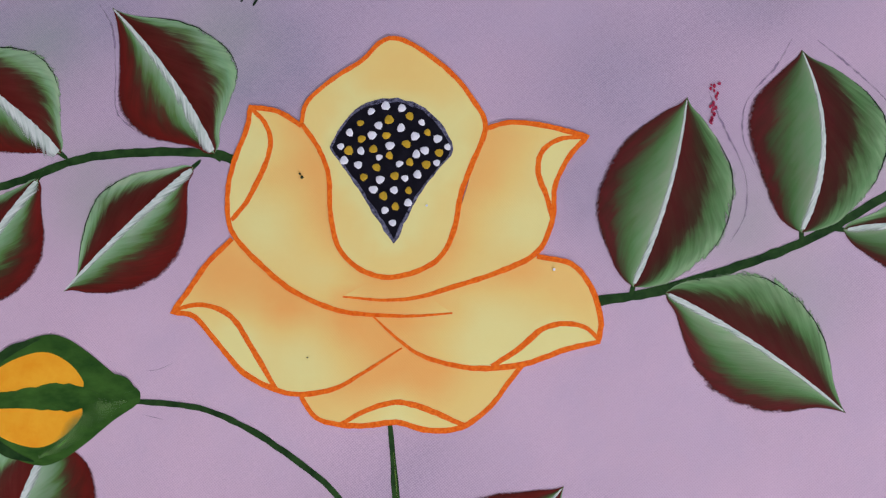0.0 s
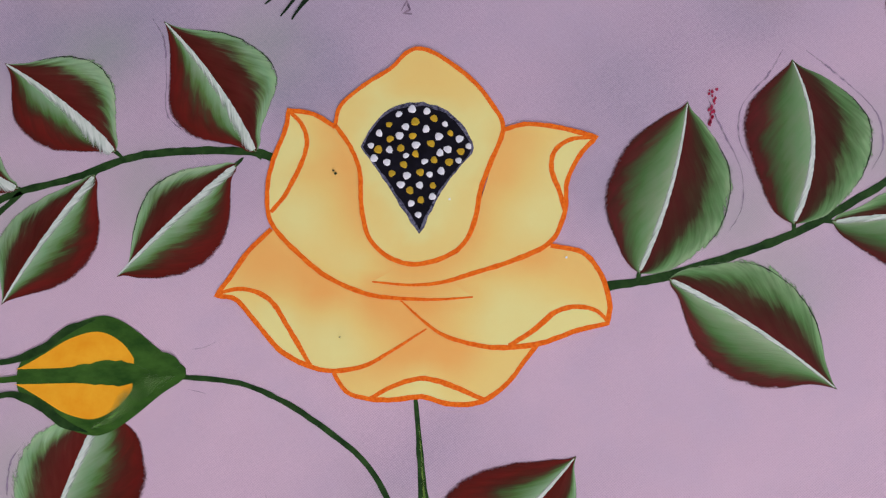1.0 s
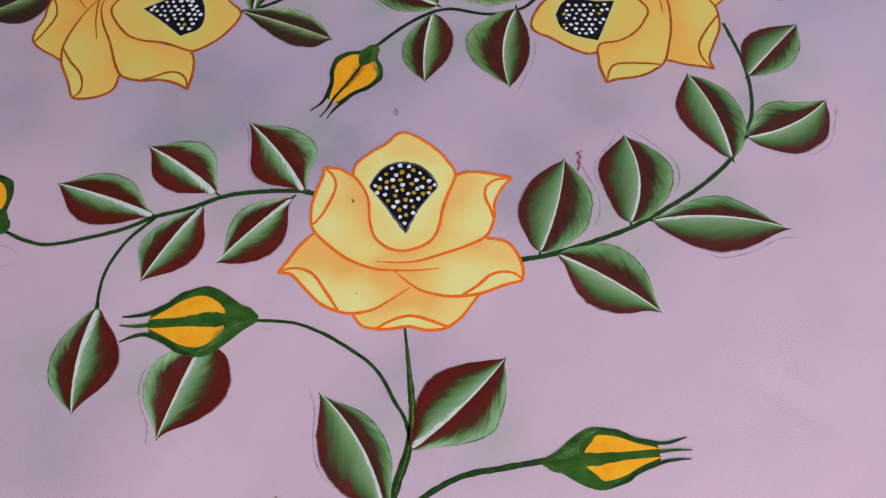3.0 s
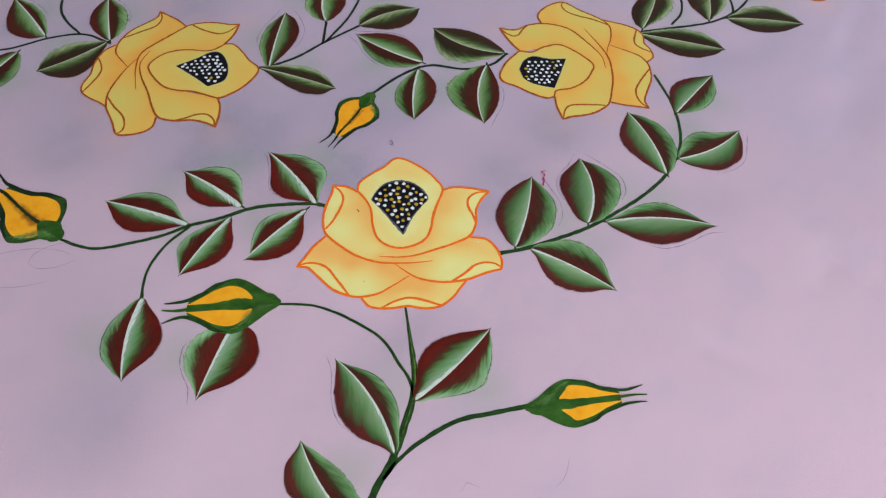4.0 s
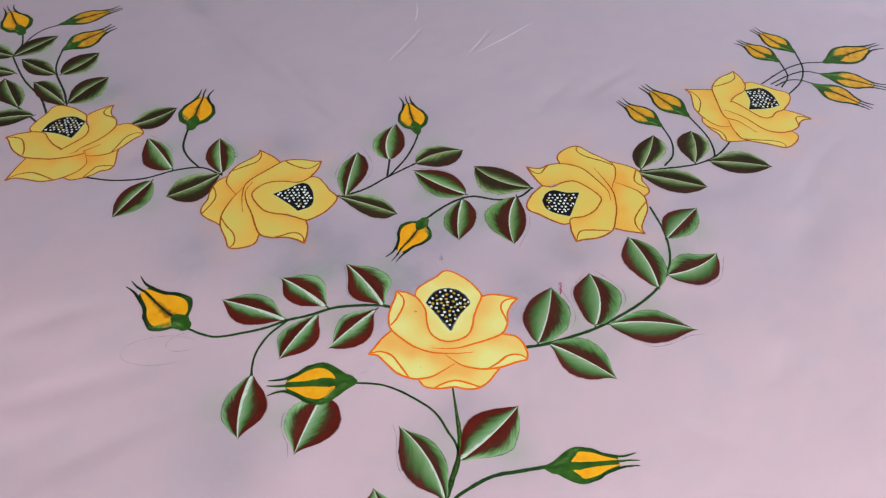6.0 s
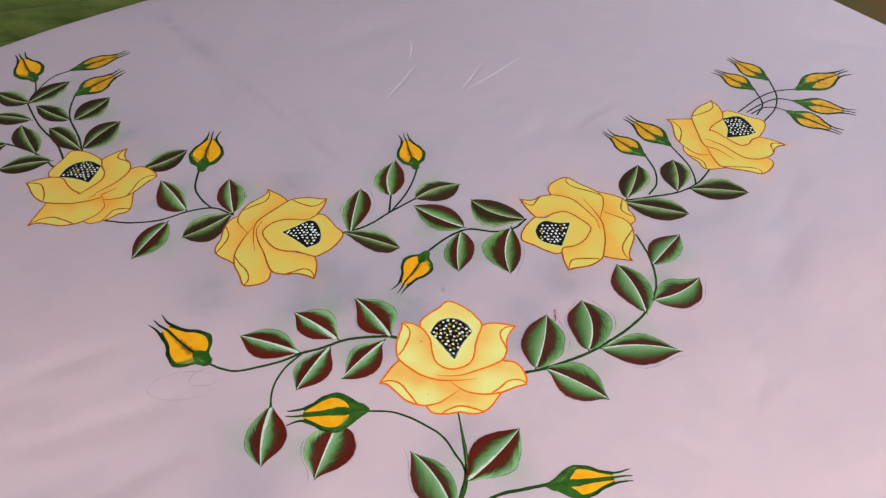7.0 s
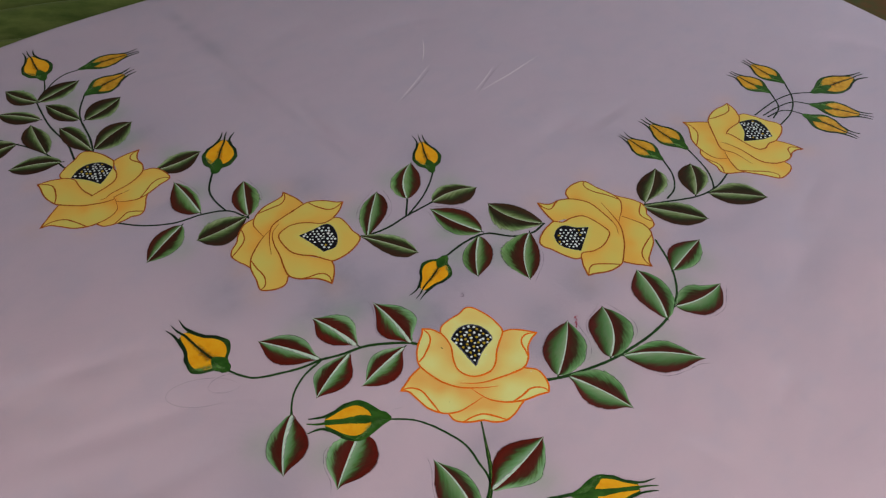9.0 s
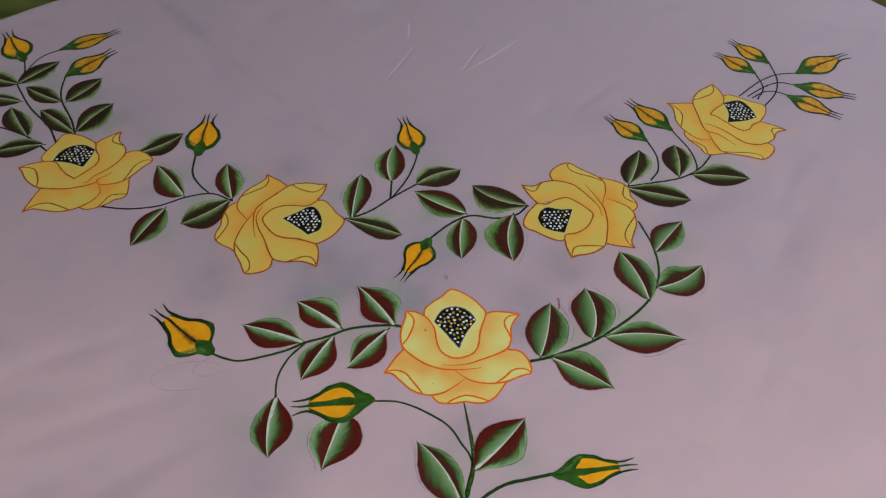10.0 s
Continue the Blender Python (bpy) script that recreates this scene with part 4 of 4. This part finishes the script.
leaf("brown", (0.139, 0.093), (0.165, 0.186), 1, (0.138, 0.273, 0.284, 0.232, 0.101), (0.181, 0.316, 0.349, 0.300, 0.143), -0.041)
leaf("brown", (0.217, 0.121), (0.220, 0.211), 1, (0.133, 0.212, 0.273, 0.254, 0.104), (0.221, 0.376, 0.442, 0.406, 0.214), -0.117)
leaf("brown", (0.236, 0.123), (0.352, 0.115), -1, (0.096, 0.200, 0.226, 0.159, 0.048), (0.070, 0.190, 0.241, 0.170, 0.052), 0.069)
leaf("brown", (0.154, 0.091), (0.234, 0.039), -1, (0.064, 0.223, 0.262, 0.200, 0.056), (0.150, 0.310, 0.334, 0.267, 0.089), 0.035)
leaf("brown", (0.313, 0.186), (0.286, 0.281), 1, (0.103, 0.202, 0.268, 0.245, 0.107), (0.158, 0.275, 0.301, 0.264, 0.140), -0.063)
leaf("brown", (0.343, 0.278), (0.402, 0.342), 1, (0.131, 0.284, 0.311, 0.228, 0.085), (0.106, 0.221, 0.246, 0.204, 0.085), 0.006)
leaf("brown", (0.330, 0.208), (0.410, 0.250), -1, (0.208, 0.386, 0.411, 0.366, 0.188), (0.091, 0.212, 0.224, 0.105, 0.034), -0.084)
leaf("brown", (0.019, -0.116), (-0.036, -0.026), 1, (0.059, 0.186, 0.221, 0.168, 0.056), (0.100, 0.211, 0.245, 0.200, 0.069), -0.080)
leaf("crimson", (0.036, -0.069), (0.108, 0.002), 1, (0.097, 0.248, 0.290, 0.211, 0.083), (0.084, 0.231, 0.322, 0.256, 0.117), -0.033)
leaf("brown", (-0.007, -0.180), (-0.061, -0.102), 1, (0.061, 0.192, 0.288, 0.317, 0.226), (0.099, 0.155, 0.150, 0.108, 0.038), 0.061)
leaf("brown", (-0.135, 0.362), (-0.124, 0.466), -1, (0.063, 0.167, 0.226, 0.226, 0.137), (0.086, 0.172, 0.195, 0.162, 0.074), 0.019)
leaf("brown", (-0.072, 0.447), (-0.065, 0.540), -1, (0.121, 0.213, 0.222, 0.170, 0.068), (0.195, 0.319, 0.318, 0.233, 0.087), 0.110)
leaf("dark", (-0.029, 0.438), (0.049, 0.472), -1, (0.100, 0.231, 0.286, 0.261, 0.137), (0.190, 0.314, 0.315, 0.232, 0.087), 0.099)
leaf("dark", (-0.146, 0.361), (-0.052, 0.324), -1, (0.038, 0.120, 0.181, 0.202, 0.145), (0.072, 0.162, 0.197, 0.176, 0.090), 0.019)
leaf("brown", (0.050, 0.368), (-0.034, 0.422), -1, (0.132, 0.243, 0.260, 0.205, 0.085), (0.164, 0.267, 0.266, 0.195, 0.072), 0.039)
leaf("dark", (0.152, 0.384), (0.064, 0.433), -1, (0.073, 0.146, 0.165, 0.137, 0.062), (0.153, 0.344, 0.418, 0.374, 0.190), 0.111)
leaf("brown", (0.045, 0.357), (0.039, 0.271), 1, (0.148, 0.258, 0.268, 0.205, 0.081), (0.099, 0.230, 0.286, 0.262, 0.138), -0.046)
leaf("brown", (0.128, 0.363), (0.119, 0.264), 1, (0.066, 0.142, 0.168, 0.146, 0.071), (0.211, 0.407, 0.451, 0.368, 0.161), -0.093)
leaf("dark", (0.332, 0.428), (0.368, 0.514), 1, (0.139, 0.226, 0.224, 0.163, 0.060), (0.066, 0.189, 0.266, 0.277, 0.180), -0.040)
leaf("dark", (0.422, 0.444), (0.433, 0.525), 1, (0.103, 0.244, 0.307, 0.284, 0.152), (0.093, 0.240, 0.319, 0.312, 0.183), -0.063)
leaf("dark", (0.326, 0.419), (0.430, 0.387), -1, (0.089, 0.206, 0.255, 0.233, 0.122), (0.068, 0.169, 0.221, 0.212, 0.120), 0.006)
leaf("dark", (0.447, 0.448), (0.545, 0.435), -1, (0.121, 0.220, 0.235, 0.184, 0.076), (0.110, 0.249, 0.304, 0.273, 0.140), 0.034)
leaf("dark", (-0.515, 0.529), (-0.445, 0.579), -1, (0.190, 0.343, 0.364, 0.284, 0.117), (0.079, 0.176, 0.212, 0.188, 0.095), -0.060)
leaf("brown", (-0.416, 0.422), (-0.477, 0.498), 1, (0.200, 0.311, 0.301, 0.214, 0.076), (0.062, 0.133, 0.156, 0.135, 0.065), -0.017)
leaf("brown", (-0.441, 0.393), (-0.479, 0.312), -1, (0.138, 0.248, 0.262, 0.204, 0.083), (0.138, 0.262, 0.287, 0.231, 0.099), -0.017)
leaf("dark", (-0.338, 0.410), (-0.410, 0.358), 1, (0.124, 0.308, 0.399, 0.381, 0.215), (0.086, 0.204, 0.256, 0.236, 0.127), 0.041)
leaf("brown", (-0.335, 0.413), (-0.356, 0.499), 1, (0.113, 0.236, 0.274, 0.234, 0.111), (0.126, 0.229, 0.244, 0.191, 0.079), 0.014)
leaf("dark", (-0.639, 0.589), (-0.591, 0.668), 1, (0.111, 0.264, 0.334, 0.311, 0.168), (0.184, 0.298, 0.295, 0.215, 0.079), 0.053)
leaf("dark", (-0.641, 0.584), (-0.723, 0.651), 1, (0.081, 0.160, 0.180, 0.149, 0.067), (0.037, 0.119, 0.181, 0.202, 0.146), -0.027)
leaf("dark", (-0.692, 0.675), (-0.773, 0.722), 1, (0.126, 0.219, 0.227, 0.173, 0.068), (0.070, 0.160, 0.196, 0.177, 0.091), 0.019)
leaf("dark", (-0.681, 0.675), (-0.633, 0.746), 1, (0.153, 0.296, 0.329, 0.269, 0.118), (0.180, 0.315, 0.327, 0.250, 0.099), -0.056)
leaf("dark", (-0.789, 0.732), (-0.866, 0.768), 1, (0.161, 0.285, 0.299, 0.231, 0.093), (0.067, 0.150, 0.182, 0.162, 0.082), 0.051)
leaf("dark", (-0.789, 0.732), (-0.730, 0.803), 1, (0.135, 0.255, 0.279, 0.225, 0.097), (0.125, 0.235, 0.255, 0.204, 0.087), -0.006)
leaf("dark", (-0.766, 0.677), (-0.854, 0.693), 1, (0.113, 0.219, 0.243, 0.199, 0.088), (0.087, 0.163, 0.178, 0.142, 0.061), -0.046)
leaf("dark", (-0.722, 0.578), (-0.779, 0.662), 1, (0.072, 0.190, 0.255, 0.252, 0.150), (0.103, 0.175, 0.179, 0.134, 0.052), 0.012)
leaf("dark", (-0.687, 0.555), (-0.775, 0.534), 1, (0.076, 0.181, 0.229, 0.213, 0.116), (0.141, 0.265, 0.288, 0.231, 0.098), -0.059)
leaf("dark", (-0.785, 0.605), (-0.840, 0.563), 1, (0.083, 0.224, 0.306, 0.308, 0.189), (0.234, 0.406, 0.419, 0.318, 0.125), -0.068)
bud("lobed", (-0.090, 0.034), (-0.201, 0.027), 0.0296, 0.49)
bud("open", (-0.317, 0.112), (-0.414, 0.191), 0.0336, 0.31)
bud("open", (-0.009, 0.316), (-0.057, 0.231), 0.0256, 0.35)
bud("lobed", (0.132, -0.078), (0.242, -0.068), 0.0221, 0.39)
bud("open", (-0.027, 0.512), (-0.052, 0.616), 0.0256, 0.40)
bud("open", (-0.410, 0.518), (-0.408, 0.633), 0.0309, 0.44)
bud("open", (-0.801, 0.804), (-0.873, 0.909), 0.0296, 0.40)
bud("slim", (-0.744, 0.840), (-0.637, 0.905), 0.0266, 0.45)
bud("slim", (-0.706, 0.752), (-0.631, 0.838), 0.0335, 0.39)
bud("slim", (0.387, 0.535), (0.323, 0.608), 0.0262, 0.48)
bud("slim", (0.439, 0.563), (0.372, 0.653), 0.0290, 0.41)
bud("slim", (0.646, 0.729), (0.584, 0.800), 0.0276, 0.47)
bud("slim", (0.685, 0.760), (0.625, 0.843), 0.0270, 0.43)
bud("slim", (0.727, 0.727), (0.857, 0.789), 0.0314, 0.44)
bud("slim", (0.710, 0.691), (0.818, 0.648), 0.0283, 0.43)
bud("slim", (0.685, 0.660), (0.766, 0.589), 0.0289, 0.39)


# ---------------------------------------------------------------- the cloth
# grey-green brush shading on the cloth: x, y, reach, amount
GREY_SPOTS += [(0.060, -0.015, 0.035, 0.22), (0.122, 0.130, 0.028, 0.30), (0.195, 0.251, 0.035, 0.5), (-0.343, 0.236, 0.05, 0.35), (-0.243, 0.48, 0.04, 0.5), (-0.229, -0.055, 0.05, 0.25), (-0.04, 0.195, 0.032, 0.6), (0.128, 0.195, 0.04, 0.35), (0.14, 0.15, 0.05, 0.3), (-0.17, 0.235, 0.05, 0.35),
           (-0.088, 0.134, 0.03, 0.3), (-0.005, 0.272, 0.06, 0.25), (-0.27, 0.02, 0.06, 0.2), (0.30, 0.34, 0.04, 0.3), (-0.04, 0.55, 0.05, 0.35),
           (-0.2, 0.30, 0.05, 0.25), (-0.57, 0.62, 0.08, 0.3), (0.66, 0.70, 0.07, 0.3), (0.46, 0.60, 0.06, 0.25), (-0.15, 0.23, 0.04, 0.3), (-0.24, -0.10, 0.05, 0.25)]
# shallow folds pressed in the cloth: two ends, width, depth
FOLDS = [((-0.62, 1.02), (-0.20, 0.56), 0.045, 0.0020), ((-0.52, 0.88), (-0.36, 0.70), 0.024, 0.003), ((-0.38, 0.90), (-0.30, 1.02), 0.03, 0.0015), ((-0.5, 0.95), (-0.62, 1.08), 0.03, 0.002), ((0.24, 0.60), (0.40, 0.74), 0.014, 0.0010), ((0.27, 0.60), (0.36, 0.69), 0.012, -0.0013), ((0.17, 0.58), (0.27, 0.70), 0.015, 0.0011),
         ((-0.30, 0.74), (-0.20, 0.58), 0.014, 0.0015), ((-0.24, 0.68), (-0.16, 0.58), 0.012, -0.0012), ((-0.36, 0.66), (-0.24, 0.60), 0.014, 0.0012), ((0.42, 0.02), (0.47, 0.10), 0.012, 0.0013),
         ((-0.62, 0.08), (-0.42, 0.16), 0.016, 0.0015), ((-0.56, -0.02), (-0.34, 0.06), 0.018, 0.0015), ((0.55, 0.35), (0.66, 0.50), 0.014, 0.0014), ((-0.5, -0.12), (-0.28, 0.0), 0.016, 0.0012),
         ((-0.9, 0.1), (-0.45, 0.05), 0.03, 0.003), ((-0.7, -0.15), (-0.35, -0.02), 0.03, 0.002), ((0.45, 0.1), (0.50, 0.02), 0.008, 0.0015), ((0.5, 0.2), (0.62, 0.4), 0.03, 0.002),
         ((0.75, 0.95), (1.05, 0.85), 0.03, 0.004), ((0.28, 0.0), (0.36, -0.06), 0.008, 0.0015), ((-0.2, 0.92), (0.0, 1.05), 0.03, 0.002)]


def cloth():
    step, drop = 0.008, 0.16
    run = np.concatenate([[-drop, -0.11, -0.07, -0.04, -0.022, -0.010, -0.004], np.arange(0.0, SIDE + 1e-6, step), SIDE + np.array([0.004, 0.010, 0.022, 0.04, 0.07, 0.11, drop])])

    def over(a):
        """Along the top and then down over the rounded edge: place, height."""
        past = max(-a, a - SIDE, 0.0)
        if past == 0:
            return a, 0.0
        r = 0.018
        ang = min(past / r, math.pi / 2)
        out, down = r * math.sin(ang), r * (1 - math.cos(ang)) + max(past - r * math.pi / 2, 0)
        return (-out if a < 0 else SIDE + out), -down

    flat = [over(a) for a in run]
    n = len(run)
    P = np.array([f[0] for f in flat])
    Z = np.array([f[1] for f in flat])
    p, q = np.meshgrid(P, P, indexing="ij")
    zp, zq = np.meshgrid(Z, Z, indexing="ij")
    xy = CORNER[None, None] + p[..., None] * EDGE_W + q[..., None] * EDGE_E
    x, y = xy[..., 0], xy[..., 1]
    z = np.minimum(zp, zq) - 0.00006
    for (ax, ay), (bx, by), w, h in FOLDS:
        dx, dy = bx - ax, by - ay
        t = np.clip(((x - ax) * dx + (y - ay) * dy) / (dx * dx + dy * dy), 0, 1)
        gap = np.hypot(x - ax - t * dx, y - ay - t * dy)
        z -= 1.4 * h * np.exp(-(gap / w) ** 2) * np.sin(np.clip(t, 0.02, 0.98) * math.pi)
    # the hem waves a little
    hem = np.exp(-np.minimum(np.abs(p), np.abs(q)) / 0.05)
    z += 0.006 * hem * (np.sin(p * 9 + 1) * np.sin(q * 7 + 2) - 0.6)
    stain_shade, halo = np.zeros_like(x), np.zeros_like(x)
    for sx, sy, r, a in GREY_SPOTS:
        stain_shade += a * np.exp(-((x - sx) ** 2 + (y - sy) ** 2) / (r * r))
    # brushed streaks of the same grey along the garland
    streak = random.Random(11)
    for sx, sy, r in HALOS:
        for _ in range(1):
            cx, cy, ang = sx + streak.gauss(0, 0.05), sy + streak.gauss(0, 0.05), radians(streak.uniform(15, 60))
            ln, wd, am = streak.uniform(0.03, 0.06), streak.uniform(0.012, 0.028), streak.uniform(0.06, 0.24)
            du = (x - cx) * math.cos(ang) + (y - cy) * math.sin(ang)
            dv = (y - cy) * math.cos(ang) - (x - cx) * math.sin(ang)
            stain_shade += am * np.exp(-(du / ln) ** 2 - (dv / wd) ** 2)
    # a grey smudge, and a long crease's shade put into the cloth's tint
    for (ax, ay), (bx, by), wd, am in (((-0.60, 1.05), (-0.48, 0.90), 0.016, 0.34), ((-0.50, 0.93), (-0.46, 0.90), 0.02, 0.25), ((-0.48, 0.90), (-0.17, 0.545), 0.009, 0.17)):
        du, dv = bx - ax, by - ay
        t = np.clip(((x - ax) * du + (y - ay) * dv) / (du * du + dv * dv), 0, 1)
        stain_shade += am * np.exp(-((x - ax - t * du) ** 2 + (y - ay - t * dv) ** 2) / (wd * wd)) * (0.7 + 0.3 * np.sin(t * 23))
    blush = np.zeros_like(x)
    for sx, sy, r, a in BLUSH:
        blush = np.maximum(blush, a * np.exp(-((x - sx) ** 2 + (y - sy) ** 2) / (r * r)))
    # light put into the colour: lilac-grey round and above the garland, paler pink below
    light_drop = 1 / (1 + np.exp(-(y - 0.17 - 0.20 * np.abs(x)) / 0.09))
    for sx, sy, r in HALOS:
        halo = np.maximum(halo, 0.75 * np.exp(-((x - sx) ** 2 + (y - sy) ** 2) / (r * r)))
    verts = np.stack([x.ravel(), y.ravel(), z.ravel()], axis=1)
    i, j = np.meshgrid(np.arange(n - 1), np.arange(n - 1), indexing="ij")
    a = (i * n + j).ravel()
    faces = np.stack([a, a + n, a + n + 1, a + 1], axis=1)[:, ::-1]
    ob = mesh_object("bedsheet", verts, faces, CLOTH, None, "", {"stain_shade": np.clip(0.8 * stain_shade, 0, 0.5).ravel(), "halo": halo.ravel(), "blush": blush.ravel(), "light_drop": light_drop.ravel()}, True)
    return tagged(ob, "lilac-pink cotton bedsheet spread flat with painted flowers", "bedsheet")


CLOTH = cloth_material()
# four broad spots grey the cloth round the top of the large rose
GREY_SPOTS += [(-0.17, 0.24, 0.10, 0.24), (-0.05, 0.27, 0.07, 0.14), (0.21, 0.27, 0.07, 0.16), (-0.36, 0.34, 0.12, 0.22)]
sheet = cloth()

# on the cloth: pencil traces, a red scuff, creases' painted highlights and dark sides
t = np.linspace(0, math.tau, 60)
for cx, cy, rx, ry, a in ((-0.345, 0.078, 0.050, 0.022, 0.1), (-0.315, 0.092, 0.026, 0.014, 0.3)):
    loop = np.stack([cx + rx * np.cos(t) * math.cos(a) - ry * np.sin(t) * math.sin(a), cy + rx * np.cos(t) * math.sin(a) + ry * np.sin(t) * math.cos(a)], axis=1)
    stroke("pencil_line", loop[4:52], (0.0003, 0.0009, 0.0005, 0.0008, 0.0003), 0.0003, PENCIL_OR_SHADE, sheet, "faint grey line, pencilled or shading a crease", 0.5, 7)
# the two 1.8 mm grey strokes paint the shaded sides of creases
for pts, w, mat in ((((-0.041, 0.933), (-0.038, 0.90), (-0.042, 0.856)), 0.0040, CREASE_LIGHT), (((-0.029, 0.838), (-0.060, 0.774), (-0.086, 0.724)), 0.0034, CREASE_LIGHT), (((0.103, 0.829), (0.084, 0.79), (0.063, 0.752)), 0.0034, CREASE_LIGHT), (((-0.081, 0.726), (-0.052, 0.775), (-0.027, 0.827)), 0.0018, PENCIL_OR_SHADE),
                    (((0.067, 0.741), (0.09, 0.79), (0.12, 0.843)), 0.0018, PENCIL_OR_SHADE), (((0.071, 0.748), (0.139, 0.808), (0.198, 0.867)), 0.0042, CREASE_LIGHT),
                    (((0.010, 0.235), (0.013, 0.2415), (0.0150, 0.236), (0.0115, 0.234), (0.0162, 0.2335)), 0.0012, PENCIL_DARK),
                    (((0.172, 0.40), (0.185, 0.392), (0.20, 0.388)), 0.0012, PENCIL_OR_SHADE),
                    (((0.072, -0.150), (0.078, -0.141), (0.09, -0.146)), 0.0006, PENCIL_OR_SHADE), (((0.167, -0.118), (0.160, -0.138), (0.15, -0.148)), 0.0006, PENCIL_OR_SHADE),
                    (((-0.088, 0.046), (-0.082, 0.047), (-0.076, 0.050)), 0.0006, PENCIL_OR_SHADE), (((-0.088, 0.026), (-0.078, 0.024)), 0.0006, PENCIL_OR_SHADE)):
    stroke("crease_line" if mat is CREASE_LIGHT else "pencil_line", glide(pts, 0.004), (w * 0.3, w, w, w * 0.4), 0.0003, mat, sheet, "faint pale stroke painting a crease's highlight" if mat is CREASE_LIGHT else "faint grey line, pencilled or shading a crease", 0.3, 9)
rng = random.Random(5)
for k in range(22):
    f = k / 14 if k < 9 else 0.62 + (k - 9) / 34
    x, y = 0.1795 - 0.0035 * f + rng.uniform(-1, 1) * 0.0026 * (1.2 - f), 0.193 - 0.021 * f ** 1.4
    r = rng.uniform(0.0003, 0.0009)
    blob = np.array([(x + r * math.cos(b) * rng.uniform(0.6, 1.2), y + 1.3 * r * math.sin(b) * rng.uniform(0.6, 1.2)) for b in np.linspace(0, math.tau, 8)[:-1]])
    film("red_speck", blob, 0.0004, SCUFF, sheet, "dry red paint speck", 0.02)

# small spatters on the large rose
for x, y, r, mat in ((-0.0200, 0.1410, 0.0008, STEM_DARK), (-0.0212, 0.1428, 0.0005, STEM_DARK), (0.1020, 0.1000, 0.0007, DOT_WHITE), (0.0410, 0.1290, 0.0006, DOT_WHITE), (-0.012, 0.055, 0.0004, STEM_DARK)):
    blob = np.array([(x + r * math.cos(c) * rng.uniform(0.6, 1.3), y + r * math.sin(c) * rng.uniform(0.6, 1.3)) for c in np.linspace(0, math.tau, 8)[:-1]])
    film("paint_speck", blob, 0.0011, mat, sheet, "tiny dry paint speck", 0.02)

# ---------------------------------------------------------------- beyond the bed
verts, faces = [], []
n, m = 60, 130
for i in range(n):
    u = i / (n - 1)
    for j in range(m):
        v = j / (m - 1)
        c = on_bed(1.20 + 1.16 * v, -0.07 - 0.85 * u)
        wave = math.sin(c[1] * 46 + 2.0 * math.sin(c[0] * 4) + 0.8 * math.sin(c[1] * 13))
        verts.append((c[0], c[1], -0.12 + 0.022 * wave + 0.02 * math.sin(u * 5 + v * 4)))
for i in range(n - 1):
    for j in range(m - 1):
        a = i * m + j
        faces.append((a, a + m, a + m + 1, a + 1))
blanket = mesh_object("blanket", verts, faces, GREEN_CLOTH, None, "", None, True)
tagged(blanket, "olive green blanket in soft folds on a low bench", "blanket")
mod = blanket.modifiers.new("thickness", "SOLIDIFY")
mod.thickness = 0.006
bm = bmesh.new()
box(bm, 0, 1, 0, 1, 0, 1)
for v in bm.verts:
    c = on_bed(1.18 + v.co.x * 1.20, -0.93 + v.co.y * 0.87)
    v.co = (c[0], c[1], FLOOR + v.co.z * 0.335)
bmesh.ops.recalc_face_normals(bm, faces=bm.faces)
bmesh.ops.bevel(bm, geom=bm.edges[:], offset=0.01, segments=2, affect="EDGES")
tagged(part("bench", bm, BOARD, None), "low dark brown wooden bench beside the bed", "bench")

bm = bmesh.new()
box(bm, 1.15, 2.3, -0.3, 2.6, FLOOR, FLOOR + 0.012)
bmesh.ops.bevel(bm, geom=bm.edges[:], offset=0.004, segments=2, affect="EDGES")
tagged(part("rug", bm, RUG, None), "rust and green patterned rug on the floor", "rug")
